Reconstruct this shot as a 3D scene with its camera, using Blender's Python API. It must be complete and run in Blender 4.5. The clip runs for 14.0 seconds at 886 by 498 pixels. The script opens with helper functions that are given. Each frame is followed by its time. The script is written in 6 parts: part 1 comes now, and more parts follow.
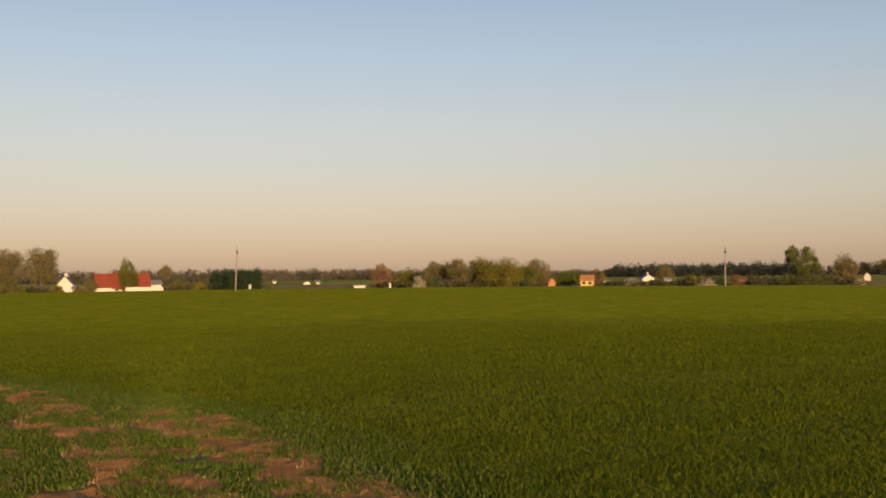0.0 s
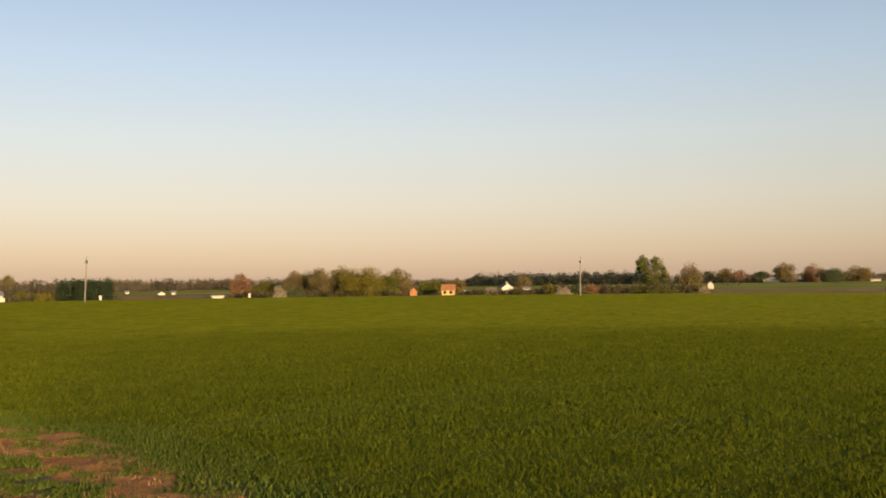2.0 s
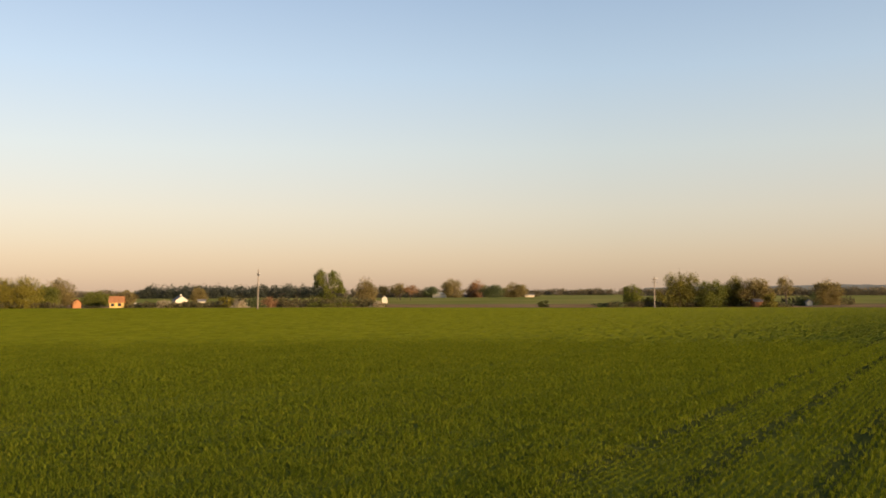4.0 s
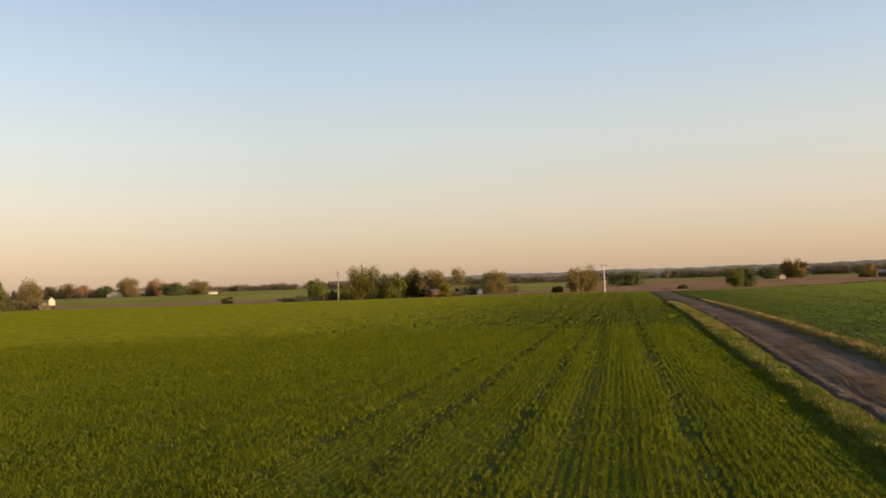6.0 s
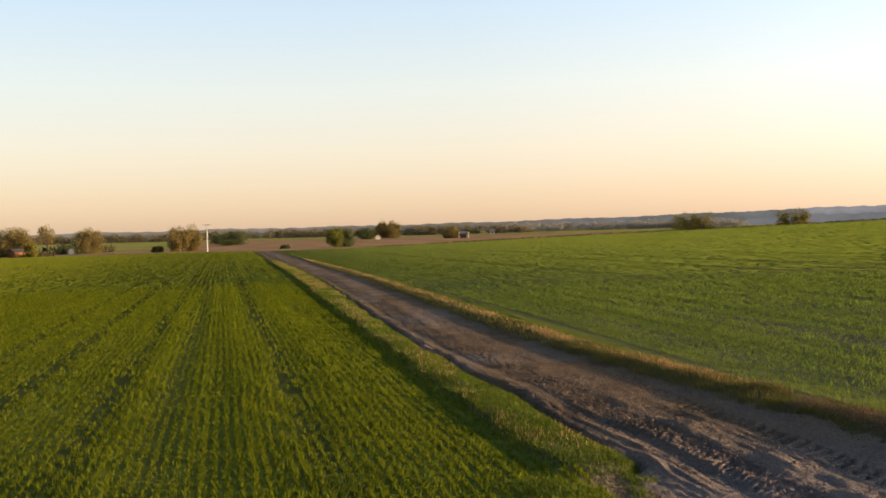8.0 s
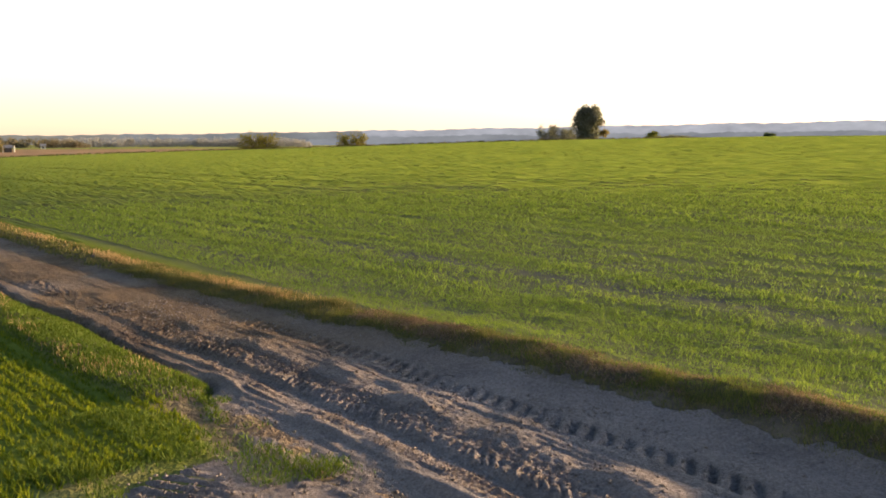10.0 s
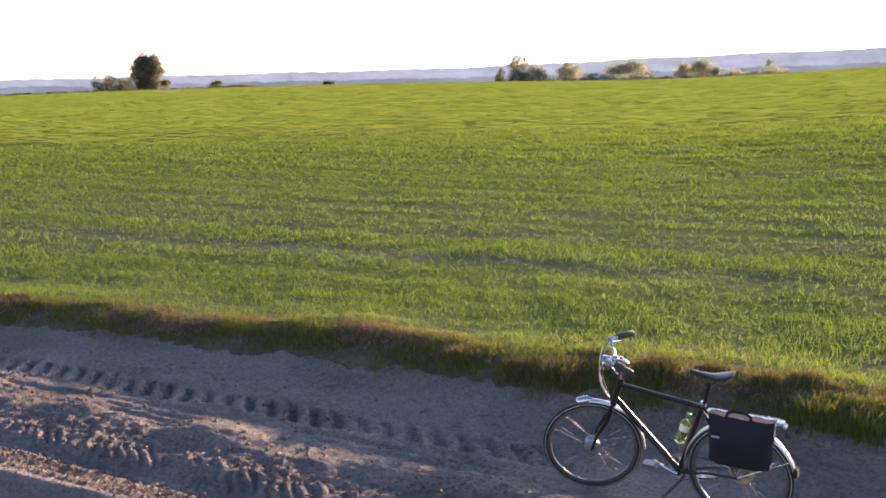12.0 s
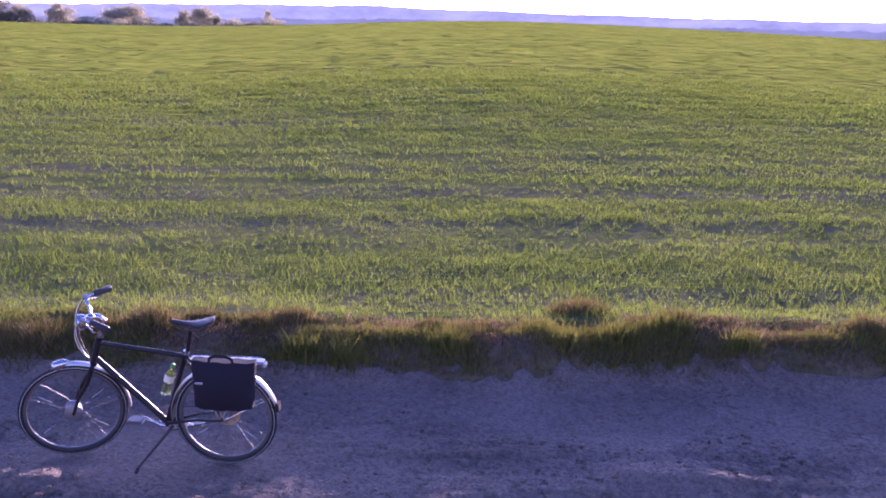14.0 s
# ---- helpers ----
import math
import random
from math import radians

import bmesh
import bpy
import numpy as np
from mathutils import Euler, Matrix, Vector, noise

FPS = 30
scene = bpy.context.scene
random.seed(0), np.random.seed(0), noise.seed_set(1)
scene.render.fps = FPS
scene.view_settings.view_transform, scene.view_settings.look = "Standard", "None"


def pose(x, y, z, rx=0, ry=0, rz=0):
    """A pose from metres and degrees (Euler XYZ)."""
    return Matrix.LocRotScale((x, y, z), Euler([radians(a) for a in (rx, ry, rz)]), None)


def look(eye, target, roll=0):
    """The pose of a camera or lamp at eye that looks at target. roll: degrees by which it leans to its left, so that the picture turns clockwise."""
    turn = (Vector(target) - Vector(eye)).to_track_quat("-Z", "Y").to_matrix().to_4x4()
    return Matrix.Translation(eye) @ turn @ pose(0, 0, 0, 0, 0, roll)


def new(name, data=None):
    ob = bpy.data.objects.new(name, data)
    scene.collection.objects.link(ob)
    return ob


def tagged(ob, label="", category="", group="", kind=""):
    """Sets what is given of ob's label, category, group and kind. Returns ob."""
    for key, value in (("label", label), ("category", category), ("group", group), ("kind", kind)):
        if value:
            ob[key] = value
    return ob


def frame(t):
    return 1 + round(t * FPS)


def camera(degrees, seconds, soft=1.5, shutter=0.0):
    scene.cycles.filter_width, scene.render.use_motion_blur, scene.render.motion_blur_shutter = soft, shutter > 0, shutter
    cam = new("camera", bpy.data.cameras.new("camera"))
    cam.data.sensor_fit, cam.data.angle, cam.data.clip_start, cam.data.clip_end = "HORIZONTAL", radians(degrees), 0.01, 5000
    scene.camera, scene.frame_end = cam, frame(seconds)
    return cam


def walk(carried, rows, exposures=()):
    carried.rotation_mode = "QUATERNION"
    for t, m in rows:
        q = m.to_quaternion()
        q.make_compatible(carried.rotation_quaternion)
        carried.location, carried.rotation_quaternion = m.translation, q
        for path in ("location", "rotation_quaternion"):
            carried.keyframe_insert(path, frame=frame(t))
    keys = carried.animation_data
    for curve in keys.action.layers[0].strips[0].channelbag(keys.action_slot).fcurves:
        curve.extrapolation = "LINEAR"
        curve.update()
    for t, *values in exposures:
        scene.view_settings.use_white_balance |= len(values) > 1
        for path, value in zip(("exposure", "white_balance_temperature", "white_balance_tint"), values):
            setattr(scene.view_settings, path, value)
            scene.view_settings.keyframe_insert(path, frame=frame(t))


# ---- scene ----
cam = camera(50.6, 14.0, 1.75)
PATH = [
    (0.0, pose(-0.065, -0.040, 2.858, 91.60, 0.62, 0.00)),
    (0.5, pose(-0.062, -0.058, 2.861, 92.52, 1.16, -0.71)),
    (1.0, pose(-0.064, -0.097, 2.865, 92.47, 0.99, -1.01)),
    (1.5, pose(-0.044, -0.088, 2.859, 92.19, 0.68, -2.69)),
    (2.0, pose(-0.039, -0.043, 2.854, 92.08, 0.79, -8.42)),
    (2.5, pose(-0.040, -0.003, 2.834, 91.50, 0.49, -13.49)),
    (3.0, pose(-0.034, 0.028, 2.836, 91.43, 0.15, -17.92)),
    (3.2, pose(-0.034, 0.029, 2.836, 91.77, -0.09, -20.43)),
    (5.3, pose(-0.038, 0.040, 2.855, 92.23, 1.42, -38.36)),
    (5.5, pose(-0.037, 0.041, 2.855, 92.04, 1.30, -40.79)),
    (6.0, pose(-0.032, 0.050, 2.857, 92.07, 1.83, -47.00)),
    (6.5, pose(-0.008, 0.071, 2.860, 92.29, 2.72, -53.66)),
    (7.0, pose(0.037, 0.085, 2.861, 91.57, 1.49, -60.22)),
    (7.5, pose(0.074, 0.085, 2.851, 90.11, 1.60, -64.66)),
    (7.7, pose(0.074, 0.086, 2.852, 89.65, 1.56, -67.07)),
    (9.8, pose(-0.001, 0.153, 2.915, 83.96, 0.43, -94.15)),
    (10.0, pose(-0.001, 0.150, 2.919, 83.58, 0.10, -96.90)),
    (10.5, pose(-0.009, 0.144, 2.911, 82.21, 0.13, -105.41)),
    (11.0, pose(0.040, 0.106, 2.888, 82.61, 0.66, -112.11)),
    (11.5, pose(0.095, 0.041, 2.883, 81.33, 0.36, -118.19)),
    (12.0, pose(0.121, 0.020, 2.854, 80.33, 0.96, -122.82)),
    (12.5, pose(0.124, 0.009, 2.847, 78.98, 1.20, -128.19)),
    (13.0, pose(0.089, -0.009, 2.818, 78.63, 0.15, -134.10)),
    (13.5, pose(0.069, -0.111, 2.835, 78.00, -0.23, -141.47)),
    (14.0, pose(-0.018, -0.196, 2.827, 77.38, -1.27, -151.99)),
]
EXPOSURES = [(0.0, 0.25, 6850, 12), (1.5, 0.43, 6850, 12), (3.0, 0.65, 6750, 11), (5.5, 0.68, 6800, 12), (6.5, 0.80, 6950, 12), (7.5, 0.96, 6950, 11),
             (9.8, 1.75, 6500, 8), (11.0, 1.97, 6400, 8), (12.0, 2.10, 5900, 17), (12.5, 2.15, 5650, 25), (13.0, 2.05, 5150, 44), (13.5, 1.90, 5000, 54), (14.0, 2.05, 4950, 64)]
walk(cam, PATH, EXPOSURES)

# ---- sky and sun ----
SUN_BEARING, SUN_HEIGHT = 163.6, 7.0      # degrees clockwise from +y, degrees up


def make_world():
    """Clear evening sky: a physical sky, with the pale haze low over the land that warms towards the sun."""
    w = bpy.data.worlds.new("evening_sky")
    scene.world = w
    w.use_nodes = True
    nt = w.node_tree
    nt.nodes.clear()

    def node(kind, **props):
        n = nt.nodes.new(kind)
        for k, val in props.items():
            n.inputs[k].default_value = val
        return n

    def ramp(fac, *stops):
        n = node("ShaderNodeValToRGB")
        e = n.color_ramp.elements
        while len(e) < len(stops):
            e.new(0.5)
        for el, (p, c) in zip(e, stops):
            el.position, el.color = p, (*c, 1)
        nt.links.new(fac, n.inputs["Fac"])
        return n.outputs["Color"]

    sky = node("ShaderNodeTexSky")
    sky.sky_type = "NISHITA"
    sky.sun_disc = False
    sky.sun_elevation = radians(SUN_HEIGHT)
    sky.sun_rotation = radians(SUN_BEARING)
    sky.air_density, sky.dust_density, sky.ozone_density = 1.0, 1.0, 1.5
    tc = node("ShaderNodeTexCoord")
    sep = node("ShaderNodeSeparateXYZ")
    nt.links.new(tc.outputs["Generated"], sep.inputs[0])
    haze = ramp(sep.outputs[2], (0.0, (0.47, 0.325, 0.26)), (0.04, (0.545, 0.387, 0.318)), (0.085, (0.588, 0.477, 0.415)), (0.15, (0.555, 0.545, 0.54)),
                (0.23, (0.44, 0.52, 0.64)), (0.33, (0.30, 0.39, 0.56)), (0.45, (0.05, 0.09, 0.20)), (0.65, (0.02, 0.05, 0.14)), (1.0, (0.01, 0.03, 0.11)))
    dot = node("ShaderNodeVectorMath")
    dot.operation = "DOT_PRODUCT"
    nt.links.new(tc.outputs["Generated"], dot.inputs[0])
    b, h = radians(SUN_BEARING), radians(SUN_HEIGHT)
    dot.inputs[1].default_value = (math.sin(b) * math.cos(h), math.cos(b) * math.cos(h), math.sin(h))
    half = node("ShaderNodeMath")
    half.operation = "MULTIPLY_ADD"
    nt.links.new(dot.outputs["Value"], half.inputs[0])
    half.inputs[1].default_value = half.inputs[2].default_value = 0.5
    glow = ramp(half.outputs[0], (0.0, (1.10, 1.08, 1.08)), (0.22, (0.86, 0.895, 0.90)), (0.5, (0.93, 0.95, 0.93)), (0.62, (1.03, 1.04, 1.02)), (0.72, (1.14, 1.16, 1.20)), (0.85, (1.4, 1.45, 1.55)), (0.96, (2.2, 2.25, 2.3)), (1.0, (7.0, 6.5, 5.5)))
    mul = node("ShaderNodeMix")
    mul.data_type, mul.blend_type = "RGBA", "MULTIPLY"
    mul.inputs[0].default_value = 1.0
    nt.links.new(haze, mul.inputs[6])
    nt.links.new(glow, mul.inputs[7])
    bg = node("ShaderNodeBackground", Strength=0.05)
    veil = node("ShaderNodeBackground", Strength=0.60)
    add = node("ShaderNodeAddShader")
    out = node("ShaderNodeOutputWorld")
    nt.links.new(sky.outputs[0], bg.inputs["Color"])
    nt.links.new(mul.outputs[2], veil.inputs["Color"])
    nt.links.new(bg.outputs[0], add.inputs[0])
    nt.links.new(veil.outputs[0], add.inputs[1])
    nt.links.new(add.outputs[0], out.inputs["Surface"])


make_world()
sun = new("sun", bpy.data.lights.new("sun", "SUN"))
sun.data.energy, sun.data.angle, sun.data.color = 5.0, radians(0.6), (1.0, 0.74, 0.46)
sb, sh = radians(SUN_BEARING), radians(SUN_HEIGHT)
sun.matrix_world = look((0, 0, 0), (-math.sin(sb) * math.cos(sh), -math.cos(sb) * math.cos(sh), -math.sin(sh)))
sun.location = (40, -140, 60)

# ---- materials ----


class Mat:
    """A node material with a few shorthands."""

    def __init__(self, name, rough=0.8, metal=0.0, spec=0.3):
        self.m = bpy.data.materials.new(name)
        self.m.use_nodes = True
        self.nt = self.m.node_tree
        self.b = self.nt.nodes["Principled BSDF"]
        self.b.inputs["Roughness"].default_value = rough
        self.b.inputs["Metallic"].default_value = metal
        self.b.inputs["Specular IOR Level"].default_value = spec

    def node(self, kind, **props):
        n = self.nt.nodes.new(kind)
        for k, val in props.items():
            n.inputs[k].default_value = val
        return n

    def link(self, a, b):
        self.nt.links.new(a, b)
        return b

    def coord(self, scale=(1, 1, 1), turn=0.0, which="Object"):
        tc = self.nt.nodes.new("ShaderNodeTexCoord")
        mp = self.nt.nodes.new("ShaderNodeMapping")
        mp.inputs["Scale"].default_value = scale
        mp.inputs["Rotation"].default_value = (0, 0, turn)
        self.link(tc.outputs[which], mp.inputs["Vector"])
        return mp.outputs[0]

    def noise(self, vec, scale, detail=4.0, rough=0.55):
        n = self.node("ShaderNodeTexNoise", Scale=scale, Detail=detail, Roughness=rough)
        self.link(vec, n.inputs["Vector"])
        return n.outputs["Fac"]

    def ramp(self, fac, *stops):
        n = self.nt.nodes.new("ShaderNodeValToRGB")
        e = n.color_ramp.elements
        while len(e) < len(stops):
            e.new(0.5)
        for el, (p, c) in zip(e, stops):
            el.position = p
            el.color = (*c, 1) if len(c) == 3 else c
        self.link(fac, n.inputs["Fac"])
        return n.outputs["Color"]

    def mix(self, fac, a, b, mode="MIX"):
        n = self.nt.nodes.new("ShaderNodeMix")
        n.data_type, n.blend_type = "RGBA", mode
        for sock, val in ((n.inputs[0], fac), (n.inputs[6], a), (n.inputs[7], b)):
            if hasattr(val, "links"):
                self.link(val, sock)
            elif isinstance(val, tuple):
                sock.default_value = (*val, 1)
            else:
                sock.default_value = val
        return n.outputs[2]

    def math(self, op, a, b=0.0):
        n = self.nt.nodes.new("ShaderNodeMath")
        n.operation = op
        for sock, val in ((n.inputs[0], a), (n.inputs[1], b)):
            if hasattr(val, "links"):
                self.link(val, sock)
            else:
                sock.default_value = val
        return n.outputs[0]

    def color(self, sock):
        if isinstance(sock, tuple):
            self.b.inputs["Base Color"].default_value = (*sock, 1)
        else:
            self.link(sock, self.b.inputs["Base Color"])
        return self

    def bump(self, height, strength=0.5, dist=0.02):
        n = self.node("ShaderNodeBump", Strength=strength, Distance=dist)
        self.link(height, n.inputs["Height"])
        self.link(n.outputs[0], self.b.inputs["Normal"])
        return self

    def attr(self, name):
        n = self.nt.nodes.new("ShaderNodeAttribute")
        n.attribute_name = name
        return n

    def island(self):
        return self.nt.nodes.new("ShaderNodeNewGeometry").outputs["Random Per Island"]


ROAD_TURN = radians(30)     # the road runs 60 degrees clockwise from +y


def leaf_material(name, stops, translucent=0.45, rough=0.6, gain=1.0, single=0.65):
    stops = [(p, tuple(c * gain for c in col)) for p, col in stops]
    m = Mat(name, rough, 0, 0.03)
    big = m.noise(m.coord(which="Object"), 0.35, 2)
    isl = m.island()
    col = m.ramp(m.math("ADD", m.math("MULTIPLY", isl, single), m.math("MULTIPLY", big, 1 - single)), *stops)
    m.color(col)
    tr = m.nt.nodes.new("ShaderNodeBsdfTranslucent")
    m.link(m.mix(1.0, col, (1.0, 1.0, 0.55), "MULTIPLY"), tr.inputs["Color"])
    mx = m.nt.nodes.new("ShaderNodeMixShader")
    mx.inputs[0].default_value = translucent
    m.link(m.b.outputs[0], mx.inputs[1])
    m.link(tr.outputs[0], mx.inputs[2])
    m.link(mx.outputs[0], m.nt.nodes["Material Output"].inputs["Surface"])
    return m.m


# wheel lines that the tractor left in the crop: place across the road's direction, wear
TRAMS = ((-5.45, 0.75), (-3.80, 0.85), (-2.0, 0.80), (-1.0, 0.55), (0.85, 0.4), (1.12, 0.85))
ROW_SKEW = 0.042            # the north field's rows lean this much away from the road


def ground_material():
    """Fields: crop green with drill rows, soil between; meadow, stubble and bare earth by the painted plan."""
    m = Mat("field_ground", 0.95, 0, 0.0)
    flat = m.coord()
    sep = m.nt.nodes.new("ShaderNodeSeparateXYZ")
    rot = m.nt.nodes.new("ShaderNodeVectorRotate")
    rot.rotation_type = "Z_AXIS"
    tc = m.nt.nodes.new("ShaderNodeTexCoord")
    m.link(tc.outputs["Object"], rot.inputs["Vector"])
    rot.inputs["Angle"].default_value = -ROAD_TURN - ROW_SKEW
    m.link(rot.outputs[0], sep.inputs[0])
    v = sep.outputs[1]
    # streaks along the drill rows, at the seeder's width and finer
    stretch = m.nt.nodes.new("ShaderNodeMapping")
    stretch.inputs["Scale"].default_value = (0.02, 1.0, 1.0)
    m.link(rot.outputs[0], stretch.inputs["Vector"])
    streak = m.noise(stretch.outputs[0], 0.9, 3, 0.6)
    streak_fine = m.noise(stretch.outputs[0], 5.0, 2, 0.6)
    clump = m.noise(flat, 1.6, 5, 0.65)
    broad = m.noise(flat, 0.03, 3, 0.5)
    speck = m.noise(flat, 9.0, 3, 0.7)
    mixv = m.math("ADD", m.math("MULTIPLY", speck, 0.35), m.math("ADD", m.math("MULTIPLY", clump, 0.20), m.math("MULTIPLY", streak, 0.45)))
    green = m.ramp(mixv, (0.36, (0.084, 0.098, 0.014)), (0.5, (0.130, 0.150, 0.018)), (0.66, (0.178, 0.200, 0.024)))
    green = m.mix(m.ramp(broad, (0.35, (0, 0, 0)), (0.7, (0.5, 0.5, 0.5))), green, (0.095, 0.105, 0.020))
    thin = m.ramp(m.math("ADD", m.math("MULTIPLY", streak, 0.5), m.math("ADD", m.math("MULTIPLY", streak_fine, 0.3), m.math("MULTIPLY", speck, 0.2))),
                  (0.38, (0.098, 0.088, 0.072)), (0.54, (0.120, 0.128, 0.044)), (0.70, (0.138, 0.158, 0.030)))
    soil = m.ramp(m.math("ADD", m.math("MULTIPLY", clump, 0.5), m.math("MULTIPLY", speck, 0.5)), (0.35, (0.070, 0.052, 0.034)), (0.62, (0.165, 0.118, 0.080)))
    sandy = m.ramp(m.math("ADD", m.math("MULTIPLY", clump, 0.6), m.math("MULTIPLY", speck, 0.4)), (0.35, (0.20, 0.125, 0.07)), (0.62, (0.40, 0.265, 0.16)))
    stubble = m.ramp(m.noise(flat, 0.05, 4), (0.3, (0.27, 0.155, 0.075)), (0.7, (0.40, 0.25, 0.13)))
    meadow = m.ramp(m.noise(flat, 0.015, 4), (0.3, (0.22, 0.23, 0.045)), (0.7, (0.36, 0.31, 0.09)))
    # bare wheel lines through the crop north of the road
    lines = None
    for place, worn in TRAMS:
        off = m.math("ABSOLUTE", m.math("ADD", v, place), 0.0)
        line = m.math("MULTIPLY", m.ramp(m.math("MULTIPLY", off, 2.0), (0.24, (1, 1, 1)), (0.90, (0, 0, 0))), worn)
        lines = line if lines is None else m.math("MAXIMUM", lines, line)
    green = m.mix(lines, green, (0.062, 0.074, 0.017))
    plan = m.attr("plan")
    rgb = m.nt.nodes.new("ShaderNodeSeparateColor")
    m.link(plan.outputs["Color"], rgb.inputs[0])
    col = m.mix(rgb.outputs[0], green, thin)
    col = m.mix(rgb.outputs[1], col, stubble)
    col = m.mix(rgb.outputs[2], col, soil)
    col = m.mix(m.attr("sandy").outputs["Fac"], col, sandy)
    far = m.attr("meadow")
    col = m.mix(far.outputs["Fac"], col, meadow)
    m.color(col)
    m.bump(m.math("ADD", speck, clump), 0.8, 0.10)
    return m.m


def sand_material(name="sand", base=(0.236, 0.186, 0.153)):
    m = Mat(name, 0.95, 0, 0.1)
    flat = m.coord()
    big = m.noise(flat, 0.8, 4)
    fine = m.noise(flat, 14, 5, 0.7)
    grit = m.noise(flat, 90, 3, 0.7)
    dark = tuple(c * 0.62 for c in base)
    lite = tuple(min(1, c * 1.18) for c in base)
    col = m.ramp(m.math("ADD", m.math("MULTIPLY", big, 0.5), m.math("MULTIPLY", fine, 0.5)), (0.36, dark), (0.5, base), (0.64, lite))
    # darker, warmer brown base colour further along the road
    col = m.mix(m.attr("browned").outputs["Fac"], col, m.ramp(m.math("ADD", m.math("MULTIPLY", big, 0.5), m.math("MULTIPLY", fine, 0.5)), (0.36, (0.088, 0.052, 0.026)), (0.5, (0.150, 0.096, 0.050)), (0.64, (0.215, 0.142, 0.078))))
    col = m.mix(0.35, col, m.ramp(grit, (0.35, (0.55, 0.52, 0.5)), (0.65, (1.0, 1.0, 1.0))), "MULTIPLY")
    chips = m.noise(flat, 34, 4, 0.75)
    col = m.mix(0.8, col, m.ramp(chips, (0.36, (0.55, 0.52, 0.52)), (0.5, (0.95, 0.95, 0.95)), (0.64, (1.25, 1.22, 1.2))), "MULTIPLY")
    m.color(col)
    m.bump(m.math("ADD", m.math("ADD", m.math("MULTIPLY", fine, 1.0), m.math("MULTIPLY", chips, 0.8)), m.math("MULTIPLY", grit, 0.4)), 1.0, 0.035)
    return m.m


def plain(name, base, rough=0.6, metal=0.0, spec=0.4, wear=0.25, scale=6.0, relief=0.15):
    m = Mat(name, rough, metal, spec)
    flat = m.coord()
    n = m.math("ADD", m.math("MULTIPLY", m.noise(flat, scale, 5, 0.65), 0.7), m.math("MULTIPLY", m.noise(flat, scale * 9, 3), 0.3))
    lo = tuple(c * (1 - wear) for c in base)
    hi = tuple(min(1, c * (1 + wear * 0.5)) for c in base)
    m.color(m.ramp(n, (0.33, lo), (0.66, hi)))
    r = m.ramp(n, (0.3, (rough * 0.85,) * 3), (0.7, (min(1, rough * 1.15),) * 3))
    m.link(r, m.b.inputs["Roughness"])
    m.bump(n, relief, 0.01)
    return m.m


MAT_GROUND = ground_material()
MAT_SAND = sand_material()
MAT_TRACK = sand_material("ochre_sand", (0.54, 0.245, 0.075))
MAT_DEAD = leaf_material("dead_growth", ((0.1, (0.100, 0.062, 0.042)), (0.5, (0.190, 0.122, 0.084)), (0.9, (0.380, 0.265, 0.185))), 0.35)
MAT_CROP = leaf_material("crop_blade", ((0.1, (0.062, 0.082, 0.006)), (0.5, (0.114, 0.134, 0.009)), (0.9, (0.192, 0.188, 0.018))), 0.55, gain=1.11)
MAT_CROP_FAR = leaf_material("far_crop_blade", ((0.1, (0.086, 0.104, 0.009)), (0.5, (0.124, 0.142, 0.011)), (0.9, (0.168, 0.180, 0.016))), 0.5, gain=0.84)
MAT_CROP_THIN = leaf_material("thin_crop_blade", ((0.1, (0.068, 0.106, 0.018)), (0.5, (0.131, 0.174, 0.035)), (0.9, (0.206, 0.236, 0.058))), 0.55, gain=1.0)
MAT_THIN_FAR = leaf_material("far_thin_crop_blade", ((0.1, (0.086, 0.124, 0.033)), (0.5, (0.128, 0.161, 0.043)), (0.9, (0.172, 0.196, 0.057))), 0.5, gain=0.85)
MAT_GRASS = leaf_material("verge_grass", ((0.1, (0.066, 0.072, 0.020)), (0.5, (0.124, 0.114, 0.038)), (0.9, (0.205, 0.158, 0.066))), 0.32)
MAT_WEED = leaf_material("weed_leaves", ((0.1, (0.045, 0.072, 0.010)), (0.5, (0.088, 0.118, 0.016)), (0.9, (0.150, 0.165, 0.030))), 0.3)
MAT_RANK = leaf_material("rank_grass", ((0.1, (0.072, 0.082, 0.020)), (0.5, (0.136, 0.138, 0.036)), (0.9, (0.215, 0.190, 0.058))), 0.40)
MAT_STRAW = leaf_material("dry_grass", ((0.1, (0.20, 0.12, 0.055)), (0.5, (0.36, 0.22, 0.10)), (0.9, (0.50, 0.33, 0.17))), 0.3, gain=1.0)
MAT_BARK = plain("bark", (0.10, 0.075, 0.055), 0.9, 0, 0.2, 0.45, 3, 0.6)
